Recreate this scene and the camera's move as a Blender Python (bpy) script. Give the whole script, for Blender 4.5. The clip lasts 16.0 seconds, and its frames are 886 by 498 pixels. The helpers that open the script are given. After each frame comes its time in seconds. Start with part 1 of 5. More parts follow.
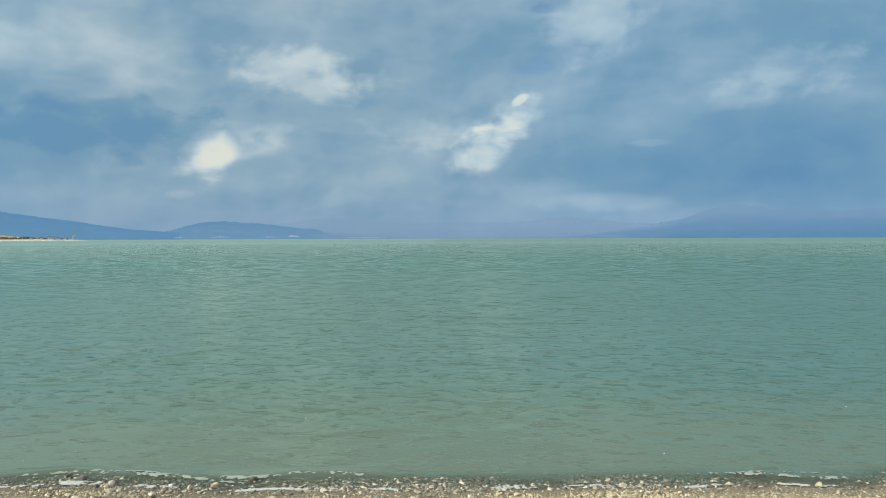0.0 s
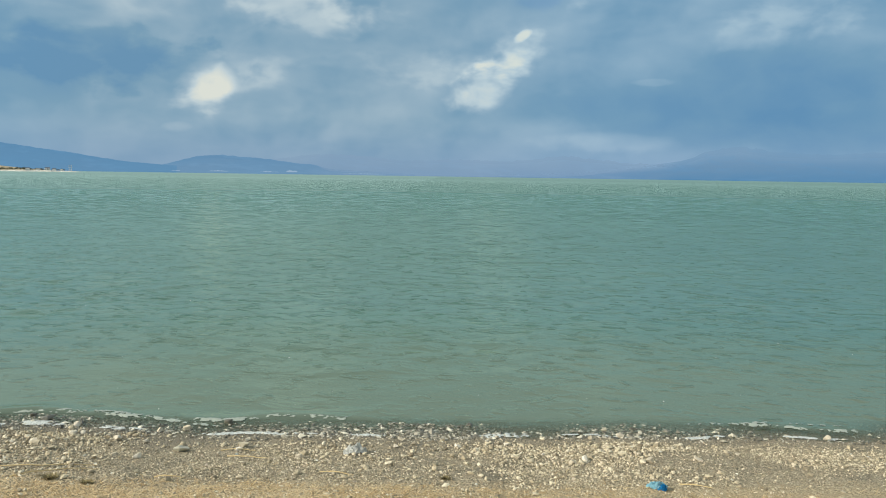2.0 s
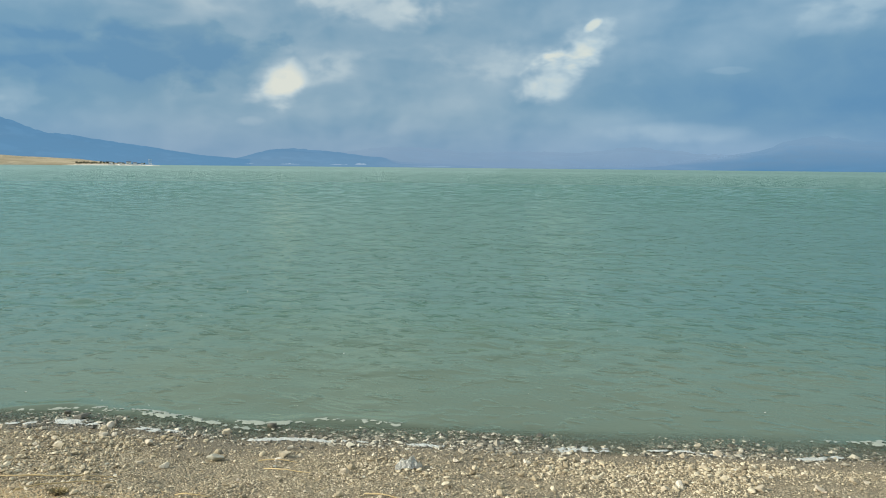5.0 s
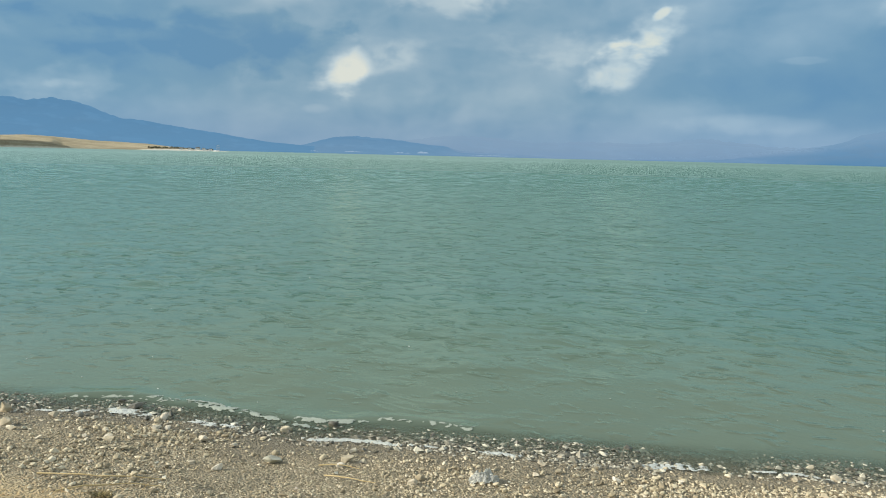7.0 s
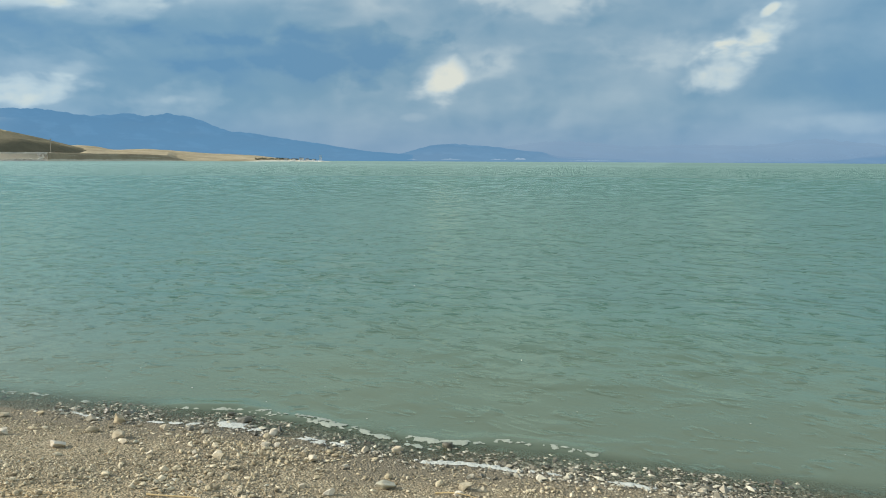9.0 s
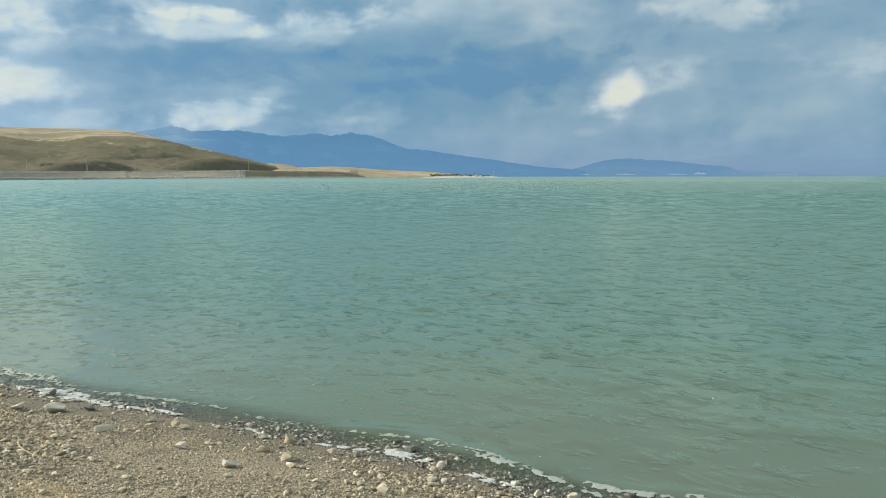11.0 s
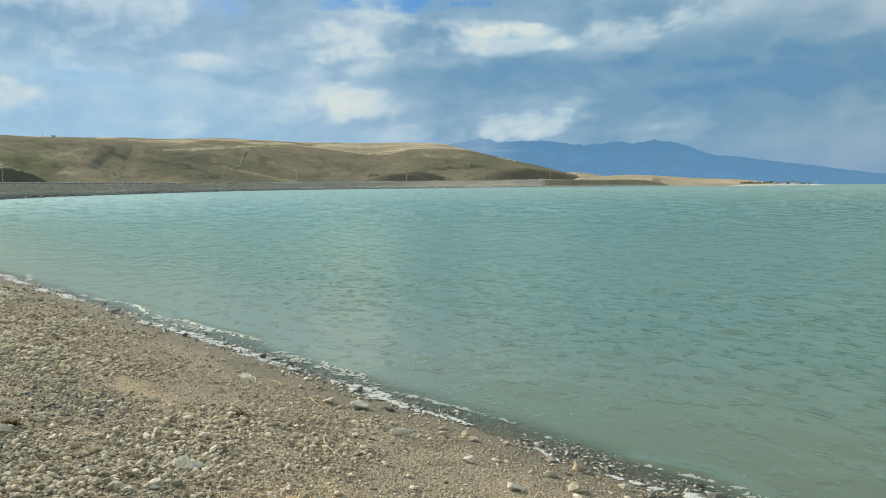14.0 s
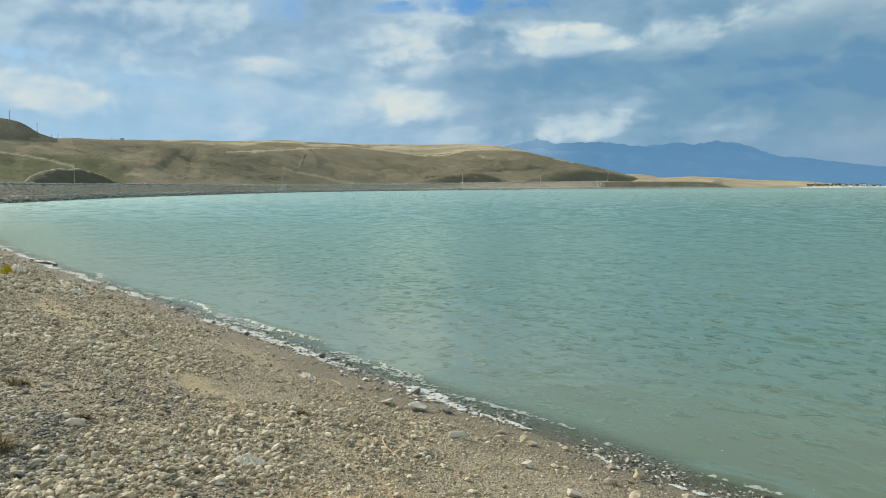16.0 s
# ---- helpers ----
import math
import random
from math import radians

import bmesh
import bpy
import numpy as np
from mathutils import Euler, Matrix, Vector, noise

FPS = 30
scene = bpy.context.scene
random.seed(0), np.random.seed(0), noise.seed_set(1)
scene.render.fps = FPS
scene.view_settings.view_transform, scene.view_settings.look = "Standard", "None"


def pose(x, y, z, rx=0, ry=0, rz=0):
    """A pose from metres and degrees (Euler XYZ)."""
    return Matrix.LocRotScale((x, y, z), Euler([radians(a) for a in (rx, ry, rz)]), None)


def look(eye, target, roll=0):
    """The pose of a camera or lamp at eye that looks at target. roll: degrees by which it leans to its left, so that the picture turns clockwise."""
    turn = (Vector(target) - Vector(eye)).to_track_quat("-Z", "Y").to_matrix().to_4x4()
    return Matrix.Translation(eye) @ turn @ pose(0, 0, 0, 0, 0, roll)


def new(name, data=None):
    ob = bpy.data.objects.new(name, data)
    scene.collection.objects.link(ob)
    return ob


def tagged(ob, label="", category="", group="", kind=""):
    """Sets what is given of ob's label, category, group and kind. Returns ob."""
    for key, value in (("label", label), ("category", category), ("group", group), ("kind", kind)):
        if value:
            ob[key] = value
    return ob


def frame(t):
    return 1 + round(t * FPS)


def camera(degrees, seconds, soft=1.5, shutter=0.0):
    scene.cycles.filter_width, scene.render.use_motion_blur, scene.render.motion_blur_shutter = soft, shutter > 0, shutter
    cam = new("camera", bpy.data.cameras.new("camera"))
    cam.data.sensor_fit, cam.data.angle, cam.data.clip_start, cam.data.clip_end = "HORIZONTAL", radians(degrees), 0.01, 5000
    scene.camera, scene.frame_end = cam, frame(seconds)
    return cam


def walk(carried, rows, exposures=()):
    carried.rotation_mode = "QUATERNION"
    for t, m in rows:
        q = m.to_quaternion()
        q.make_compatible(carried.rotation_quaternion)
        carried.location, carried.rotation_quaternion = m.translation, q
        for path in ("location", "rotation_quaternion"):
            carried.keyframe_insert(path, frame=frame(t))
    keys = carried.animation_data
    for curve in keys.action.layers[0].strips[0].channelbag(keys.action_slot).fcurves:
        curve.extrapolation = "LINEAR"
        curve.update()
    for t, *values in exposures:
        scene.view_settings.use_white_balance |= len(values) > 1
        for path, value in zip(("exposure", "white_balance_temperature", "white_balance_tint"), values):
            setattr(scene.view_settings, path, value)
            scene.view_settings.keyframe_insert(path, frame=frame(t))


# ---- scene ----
cam = camera(60.09, 16.0, soft=1.0)
walk(cam, [
    (0, pose(-0.090, 0.000, 3.200, 89.18, 0.17, 0.00)),
    (0.5, pose(-0.068, 0.204, 3.172, 88.90, -0.02, 0.18)),
    (1, pose(-0.061, 0.449, 3.137, 87.62, -0.69, 0.20)),
    (1.5, pose(-0.046, 0.598, 3.134, 85.48, -0.98, -0.04)),
    (2, pose(0.012, 0.772, 3.115, 84.55, -0.85, -0.07)),
    (2.5, pose(0.063, 0.916, 3.091, 84.16, -1.04, 0.28)),
    (3, pose(0.065, 1.110, 3.053, 83.86, -1.40, 0.69)),
    (3.5, pose(0.038, 1.262, 3.043, 83.83, -1.42, 0.88)),
    (4, pose(0.034, 1.435, 3.022, 83.88, -0.79, 1.63)),
    (4.2, pose(0.054, 1.510, 3.006, 83.92, -0.66, 2.41)),
    (6.3, pose(-0.174, 2.489, 2.870, 83.64, -0.98, 7.63)),
    (6.5, pose(-0.206, 2.539, 2.864, 83.44, -1.13, 8.17)),
    (7, pose(-0.262, 2.640, 2.839, 83.04, -1.36, 9.54)),
    (7.5, pose(-0.365, 2.744, 2.825, 82.82, -1.14, 10.42)),
    (8, pose(-0.452, 2.855, 2.812, 82.81, -0.38, 11.73)),
    (8.5, pose(-0.497, 3.011, 2.792, 83.25, -0.07, 14.10)),
    (8.7, pose(-0.531, 3.067, 2.790, 83.31, -0.14, 15.15)),
    (10.8, pose(-0.807, 3.594, 2.811, 84.72, -0.23, 28.01)),
    (11, pose(-0.851, 3.666, 2.806, 84.57, 0.05, 29.52)),
    (11.5, pose(-0.920, 3.767, 2.791, 84.64, -0.27, 32.94)),
    (12, pose(-1.024, 3.862, 2.812, 84.74, -0.54, 35.70)),
    (12.5, pose(-1.080, 3.918, 2.812, 84.84, -0.52, 38.70)),
    (13, pose(-1.135, 3.981, 2.810, 84.90, -0.32, 43.94)),
    (13.5, pose(-1.155, 4.053, 2.820, 85.07, 0.11, 48.68)),
    (14, pose(-1.170, 4.081, 2.820, 85.27, 0.30, 51.62)),
    (14.5, pose(-1.196, 4.085, 2.816, 85.33, 0.47, 53.52)),
    (15, pose(-1.209, 4.073, 2.823, 85.33, 0.54, 54.85)),
    (15.5, pose(-1.212, 4.066, 2.827, 85.38, 0.34, 55.57)),
    (16, pose(-1.208, 4.058, 2.830, 85.41, 0.22, 55.80)),
])

# ---- world, sun ----
SUN_AZ, SUN_EL = 108.0, 28.0      # degrees: counted leftwards from +y, and above the horizon


def to_dir(az, el):
    a, e = radians(az), radians(el)
    return Vector((-math.sin(a) * math.cos(e), math.cos(a) * math.cos(e), math.sin(e)))


class Nodes:
    """Short names for building node trees."""

    def __init__(self, tree):
        self.tree, self.links = tree, tree.links
        tree.nodes.clear()

    def add(self, kind, **settings):
        n = self.tree.nodes.new(kind)
        for k, v in settings.items():
            setattr(n, k, v)
        return n

    def put(self, socket, value):
        if isinstance(value, bpy.types.NodeSocket):
            self.links.new(value, socket)
        elif value is not None:
            socket.default_value = value

    def math(self, op, a, b=None, c=None, clamp=False):
        n = self.add("ShaderNodeMath", operation=op, use_clamp=clamp)
        for s, v in zip(n.inputs, (a, b, c)):
            self.put(s, v)
        return n.outputs[0]

    def vec(self, op, a, b=None):
        n = self.add("ShaderNodeVectorMath", operation=op)
        for s, v in zip(n.inputs, (a, b)):
            self.put(s, v)
        return n.outputs[0]

    def xyz(self, x, y, z):
        n = self.add("ShaderNodeCombineXYZ")
        for s, v in zip(n.inputs, (x, y, z)):
            self.put(s, v)
        return n.outputs[0]

    def split(self, v):
        n = self.add("ShaderNodeSeparateXYZ")
        self.put(n.inputs[0], v)
        return n.outputs

    def noise(self, vector, scale, detail=4.0, rough=0.55, out=0, distortion=0.0):
        n = self.add("ShaderNodeTexNoise")
        self.put(n.inputs["Vector"], vector)
        n.inputs["Scale"].default_value, n.inputs["Detail"].default_value = scale, detail
        n.inputs["Roughness"].default_value, n.inputs["Distortion"].default_value = rough, distortion
        return n.outputs[out]

    def voronoi(self, vector, scale, feature="F1", out="Distance"):
        n = self.add("ShaderNodeTexVoronoi", feature=feature)
        self.put(n.inputs["Vector"], vector)
        n.inputs["Scale"].default_value = scale
        return n.outputs[out]

    def ramp(self, fac, stops, ease="LINEAR"):
        n = self.add("ShaderNodeValToRGB")
        n.color_ramp.interpolation = ease
        e = n.color_ramp.elements
        while len(e) < len(stops):
            e.new(0.5)
        for el, (p, c) in zip(e, stops):
            el.position = p
            el.color = (*c, 1) if not isinstance(c, (int, float)) else (c, c, c, 1)
        self.put(n.inputs[0], fac)
        return n.outputs[0]

    def mix(self, fac, a, b, blend="MIX"):
        n = self.add("ShaderNodeMix", data_type="RGBA", blend_type=blend)
        self.put(n.inputs[0], fac)
        for s, v in ((n.inputs[6], a), (n.inputs[7], b)):
            self.put(s, (*v, 1) if isinstance(v, tuple) and len(v) == 3 else v)
        return n.outputs[2]

    def step(self, v, lo, hi):
        n = self.add("ShaderNodeMapRange", interpolation_type="SMOOTHSTEP")
        self.put(n.inputs[0], v)
        n.inputs[1].default_value, n.inputs[2].default_value = lo, hi
        return n.outputs[0]


# cloud masses: azimuth, elevation, half width, half height, tilt, brightness, crispness (degrees)
CLOUDS_EAST = [
    (25.5, 13.2, 6.3, 2.95, 0, 0.07, 0), (28.6, 12, 3.8, 1.48, -20, 0.1, 0), (11, 12, 6.4, 1.7, -8, 0.28, 1), (6, 11.3, 3.4, 0.93, -12, 0.14, 1), (21.9, 11.9, 3, 1.48, 0, 0.09, 0),
    (-23.9, 10.8, 4.3, 2.0, 10, 0.24, 1), (-11.1, 15.5, 4, 2.32, 20, 0.22, 1)]
CLOUDS_LAKE = [
    (17.2, 5.9, 2.2, 1.9, 25, 0.52, 2), (14.2, 6.9, 3.4, 1.1, 10, 0.16, 1), (-3.3, 6.8, 3.5, 1.75, 32, 0.50, 2), (-4.6, 8.4, 2.6, 1.7, 20, 0.24, 1), (-5.7, 10.1, 0.7, 0.34, 30, 0.34, 2),
    (1.8, 7.8, 4.2, 1.27, 0, 0.14, 1), (-12.1, 2.6, 4.2, 0.63, 0, 0.16, 0), (-15.1, 6.8, 1.2, 0.2, 0, 0.09, 1), (18.9, 3.2, 0.9, 0.38, 0, 0.12, 1)]
CLOUDS_SHADE = [
    (25.3, 7.6, 9.7, 2.03, 0, -0.28, 1), (11, 9.3, 7.2, 0.84, 5, -0.10, 1), (-19.7, 5.9, 11.8, 2.95, 0, -0.20, 0), (-7.4, 5.1, 7.2, 1.1, 0, -0.06, 0), (-27.2, 3.4, 6.3, 1.27, 0, -0.08, 0),
    (1, 14.5, 5.1, 2.53, 0, -0.05, 1), (-27.8, 14.2, 5.9, 2.53, 0, -0.08, 0), (28, 8.1, 11, 2.32, 0, -0.06, 1), (47.7, 7.8, 9.0, 1.4, 3, -0.22, 1), (65, 7.7, 3.8, 0.93, -10, -0.2, 1), (33, 6.0, 9.0, 4.0, 0, -0.10, 0), (-28, 8.0, 7.0, 7.0, 0, -0.11, 0), (40, 9.0, 5.0, 1.6, 0, -0.06, 1)]
CLOUDS_MIDDLE = [
    (32.4, 7.5, 4, 0.55, 3, 0.18, 1), (34.6, 4.6, 4.6, 1.1, 15, 0.16, 1), (48.7, 10.5, 6.3, 1.0, 0, 0.34, 1), (38.7, 10.6, 5.1, 1.35, 20, 0.28, 1), (57.3, 5.8, 2.5, 1.27, 10, 0.20, 1),
    (58.1, 9.4, 2.5, 1.69, 0, 0.16, 1), (46.2, 4.4, 4.8, 0.9, 6, 0.34, 1), (42, 5.9, 1.9, 0.59, 0, 0.16, 1), (54.3, 3.8, 3, 0.59, 0, 0.12, 1), (35.5, 4.1, 1.2, 0.34, 0, 0.14, 1)]
CLOUDS_WEST = [
    (59.1, 6.2, 3, 1.27, 0, 0.18, 1), (75.4, 10.7, 5.9, 2.53, 0, 0.22, 1), (81.9, 6.1, 5.1, 1.35, -12, 0.28, 2), (83.4, 10, 3, 2.11, 0, 0.14, 1), (58.4, 10.5, 5.5, 1.52, 8, 0.22, 1),
    (68.6, 8.8, 3, 0.76, -8, 0.24, 1), (48.9, 11.4, 5.9, 0.63, -3, 0.26, 2), (71.5, 4, 3.2, 0.55, 0, 0.16, 1), (37.2, 11.8, 4.6, 1.69, 0, 0.10, 1), (61.8, 7.5, 3.8, 0.84, 10, 0.10, 1)]
# where the blue shows through
GAPS = [(-7.4, 12.8, 3.2, 1.0, 20, 0.42), (-7.6, 16.7, 1.3, 0.59, 0, 0.5), (51.4, 13.1, 5.3, 0.75, 0, 1.0), (67.4, 12.1, 1.9, 2.53, -20, 0.6), (76.3, 7.4, 5.5, 1.0, -8, 0.35),
        (84.1, 8.7, 2.5, 1.01, 0, 0.5), (61.3, 12.8, 3, 0.5, 0, 0.7)]


def make_world():
    w = bpy.data.worlds.new("sky")
    scene.world = w
    w.use_nodes = True
    g = Nodes(w.node_tree)
    d = g.add("ShaderNodeTexCoord").outputs["Generated"]
    x, y, z = g.split(d)
    az = g.math("MULTIPLY", g.math("ARCTAN2", g.math("MULTIPLY", x, -1.0), y), 180 / math.pi)
    el = g.math("MULTIPLY", g.math("ARCSINE", z), 180 / math.pi)
    place = g.xyz(az, el, 0.0)
    flat = g.xyz(g.math("MULTIPLY", az, 0.62), el, 0.0)
    swirl = g.vec("SUBTRACT", g.noise(flat, 0.16, 3, 0.5, out=1), (0.5, 0.5, 0.5))
    curl = g.add("ShaderNodeVectorMath", operation="MULTIPLY_ADD")
    for socket, value in zip(curl.inputs, (swirl, (2.6, 1.8, 0.0), flat)):
        g.put(socket, value)
    flow = curl.outputs[0]
    heap = g.noise(flow, 0.24, 3, 0.45)
    toward_sun = g.noise(g.vec("ADD", flow, (0.75, 0.75, 0.0)), 0.24, 3, 0.45)
    puff = g.noise(flow, 0.7, 3, 0.5)
    puff_sun = g.noise(g.vec("ADD", flow, (0.28, 0.30, 0.0)), 0.7, 3, 0.5)
    cover = g.noise(g.xyz(g.math("MULTIPLY", az, 0.05), g.math("MULTIPLY", el, 0.13), 3.1), 1.5, 3, 0.45)
    relief_big = g.math("SUBTRACT", heap, toward_sun)
    relief_small = g.math("SUBTRACT", puff, puff_sun)
    broken = g.step(az, 26.0, 56.0)
    lum = g.math("MULTIPLY_ADD", g.math("SUBTRACT", cover, 0.5), 0.36, 0.37)
    lum = g.math("MULTIPLY_ADD", g.math("SUBTRACT", heap, 0.5), g.math("MULTIPLY_ADD", broken, 0.0, 0.50), lum)
    lum = g.math("MULTIPLY_ADD", relief_big, g.math("MULTIPLY_ADD", broken, 0.22, 0.32), lum)
    lum = g.math("MULTIPLY_ADD", relief_small, g.math("MULTIPLY_ADD", broken, 0.16, 0.13), lum)
    lum = g.math("MULTIPLY_ADD", g.step(az, 42.0, 64.0), 0.16, lum)
    # unseen sky over the land behind the beach, brightened to fill slopes facing the lake
    inland = g.step(g.math("SUBTRACT", g.math("MULTIPLY", y, 0.9), g.math("MULTIPLY", x, 0.43)), 0.1, -0.4)
    lum = g.math("MULTIPLY_ADD", inland, 0.4, lum)
    ragged = g.math("MULTIPLY_ADD", g.math("SUBTRACT", heap, 0.5), 3.4, g.math("MULTIPLY", g.math("SUBTRACT", puff, 0.5), 3.0))

    def mass(a, e, sa, se, tilt, crisp):
        m = g.add("ShaderNodeMapping", vector_type="TEXTURE")
        g.put(m.inputs["Vector"], place)
        m.inputs["Location"].default_value = (a, e, 0.0)
        m.inputs["Rotation"].default_value = (0.0, 0.0, radians(-tilt))
        m.inputs["Scale"].default_value = (sa, se, 1.0)
        dot = g.add("ShaderNodeVectorMath", operation="DOT_PRODUCT")
        g.links.new(m.outputs[0], dot.inputs[0])
        g.links.new(m.outputs[0], dot.inputs[1])
        inside = g.math("SUBTRACT", g.math("MULTIPLY_ADD", ragged, (0.6, 1.2, 0.6)[crisp], 0.9), dot.outputs["Value"])
        return g.step(inside, (-1.0, -0.6, -0.3)[crisp], (1.0, 1.1, 0.95)[crisp])

    for a, e, sa, se, tilt, amp, crisp in CLOUDS_EAST + CLOUDS_LAKE + CLOUDS_SHADE + CLOUDS_MIDDLE + CLOUDS_WEST:
        lum = g.math("MULTIPLY_ADD", mass(a, e, sa, se, tilt, crisp), amp, lum)
    clear = 0.0
    for a, e, sa, se, tilt, amount in GAPS:
        clear = g.math("MULTIPLY_ADD", mass(a, e, sa, se, tilt, 1), amount, clear)
    col = g.ramp(lum, [(0.0, (0.13, 0.265, 0.415)), (0.25, (0.182, 0.315, 0.435)), (0.5, (0.30, 0.415, 0.51)),
                       (0.75, (0.47, 0.56, 0.61)), (1.0, (0.65, 0.67, 0.62))])
    # mauve haze low over the horizon
    low = g.step(el, 4.5, 0.0)
    haze = g.mix(g.step(az, 36.0, 64.0), (0.228, 0.33, 0.49), (0.37, 0.55, 0.70))
    low = g.math("MULTIPLY", low, g.math("MULTIPLY_ADD", g.step(az, 36.0, 64.0), 0.2, 0.55))
    col = g.mix(low, col, haze)
    wash = g.math("MULTIPLY", g.step(az, 46.0, 78.0), g.math("MULTIPLY", g.step(el, 13.0, 4.0), 0.5))
    col = g.mix(g.math("MULTIPLY", wash, g.step(lum, 0.95, 0.5)), col, (0.39, 0.58, 0.72))
    sky = g.add("ShaderNodeTexSky", sky_type="NISHITA", sun_disc=False)
    sky.sun_elevation, sky.sun_rotation = radians(SUN_EL), radians(-SUN_AZ)
    sky.dust_density, sky.ozone_density = 0.3, 1.0
    gap = g.math("MULTIPLY", g.step(clear, 0.1, 1.0), g.step(lum, 1.0, 0.5))
    overhead = g.step(el, 14.0, 32.0)
    col = g.mix(g.math("MULTIPLY", overhead, 0.8), col, g.mix(g.step(az, -30.0, 80.0), (0.435, 0.49, 0.525), (0.57, 0.63, 0.685)))
    col = g.vec("MULTIPLY", col, g.mix(g.step(az, 32.0, 66.0), (0.985, 1.0, 0.985), (0.91, 1.0, 1.07)))
    # rain-blue air to the east and under the mountains
    col = g.vec("MULTIPLY", col, g.mix(g.math("MULTIPLY", g.step(az, 6.0, -14.0), g.step(el, 30.0, 14.0)), (1.0, 1.0, 1.0), (0.87, 0.96, 1.03)))
    col = g.vec("MULTIPLY", col, g.mix(g.math("MULTIPLY", g.math("MULTIPLY", g.step(az, 22.0, 34.0), g.step(az, 56.0, 42.0)), g.step(el, 30.0, 14.0)), (1.0, 1.0, 1.0), (0.94, 1.0, 1.035)))
    col10 = g.vec("SCALE", col)
    g.tree.nodes[-1].inputs["Scale"].default_value = 11.0
    blue = g.vec("MULTIPLY", sky.outputs[0], (0.42, 0.74, 1.05))
    skyc = g.mix(gap, col10, blue)
    bg = g.add("ShaderNodeBackground")
    g.put(bg.inputs[0], skyc)
    bg.inputs[1].default_value = 0.1
    g.links.new(bg.outputs[0], g.add("ShaderNodeOutputWorld").inputs[0])


make_world()
sun = new("sun", bpy.data.lights.new("sun", "SUN"))
sun.data.energy, sun.data.angle, sun.data.color = 4.9, radians(2.5), (1.0, 0.93, 0.79)
sun.matrix_world = look((0, 0, 60), Vector((0, 0, 60)) - to_dir(SUN_AZ, SUN_EL))

# ---- materials ----
def material(name, rough=0.8):
    m = bpy.data.materials.new(name)
    m.use_nodes = True
    g = Nodes(m.node_tree)
    b = g.add("ShaderNodeBsdfPrincipled")
    g.links.new(b.outputs[0], g.add("ShaderNodeOutputMaterial").inputs[0])
    b.inputs["Roughness"].default_value = rough
    pos = g.add("ShaderNodeNewGeometry").outputs["Position"]
    return m, g, b, pos


def relief(g, b, height, strength, distance):
    n = g.add("ShaderNodeBump")
    n.inputs["Strength"].default_value, n.inputs["Distance"].default_value = strength, distance
    g.put(n.inputs["Height"], height)
    g.links.new(n.outputs[0], b.inputs["Normal"])


def attr(g, name):
    n = g.add("ShaderNodeAttribute")
    n.attribute_name = name
    return n.outputs["Fac"]


def mat_beach():
    m, g, b, p = material("beach_gravel", 0.9)
    b.inputs["Specular IOR Level"].default_value = 0.2
    big = g.noise(p, 0.55, 5, 0.6)
    mid = g.noise(p, 6.0, 5, 0.65)
    grit = g.voronoi(p, 52.0, out="Color")
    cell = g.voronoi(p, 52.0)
    gr, _, _ = g.split(grit)
    col = g.mix(g.step(big, 0.38, 0.62), (0.345, 0.283, 0.188), (0.43, 0.352, 0.232))
    col = g.mix(g.math("MULTIPLY", g.step(mid, 0.45, 0.75), 0.6), col, (0.30, 0.248, 0.172))
    stone = g.ramp(gr, [(0.0, (0.17, 0.14, 0.092)), (0.4, (0.36, 0.30, 0.195)), (0.75, (0.51, 0.44, 0.305)), (1.0, (0.68, 0.61, 0.45))])
    col = g.mix(g.math("MULTIPLY", g.step(mid, 0.72, 0.38), 0.85), col, stone)
    col = g.mix(g.math("MULTIPLY", attr(g, "sand"), 0.8), col, g.mix(big, (0.48, 0.36, 0.205), (0.58, 0.45, 0.265)))
    fine = g.voronoi(p, 95.0, out="Color")
    fr, _, _ = g.split(fine)
    col = g.mix(g.math("MULTIPLY", g.step(big, 0.7, 0.35), 0.5), col, g.ramp(fr, [(0.0, (0.16, 0.13, 0.085)), (0.5, (0.40, 0.335, 0.218)), (1.0, (0.66, 0.58, 0.41))]))
    # darker gravel in uneven patches
    patch = g.noise(g.vec("ADD", p, (3.0, 7.0, 0.0)), 1.7, 5, 0.62)
    col = g.mix(g.math("MULTIPLY", g.step(patch, 0.48, 0.66), g.math("MULTIPLY_ADD", attr(g, "sand"), -0.5, 0.55)), col, (0.20, 0.178, 0.128))
    # shade between the pebbles, painted as a dark colour in the joints
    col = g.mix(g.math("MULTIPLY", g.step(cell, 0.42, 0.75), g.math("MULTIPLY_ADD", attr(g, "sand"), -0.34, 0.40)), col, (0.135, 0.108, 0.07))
    wet = attr(g, "wet")
    damp = g.mix(g.noise(p, 9.0, 4, 0.6), (0.195, 0.168, 0.117), (0.275, 0.237, 0.165))
    damp = g.mix(g.math("MULTIPLY", g.step(gr, 0.55, 0.95), 0.25), damp, (0.36, 0.315, 0.235))
    col = g.mix(wet, col, damp)
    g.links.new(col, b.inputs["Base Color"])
    g.put(b.inputs["Roughness"], g.math("MULTIPLY_ADD", wet, -0.2, 0.92))
    h = g.math("ADD", g.math("MULTIPLY", cell, -0.9), g.math("MULTIPLY", g.noise(p, 60.0, 3, 0.6), 0.5))
    h = g.math("MULTIPLY_ADD", g.voronoi(p, 26.0), -0.9, h)
    relief(g, b, h, 0.9, 0.026)
    return m


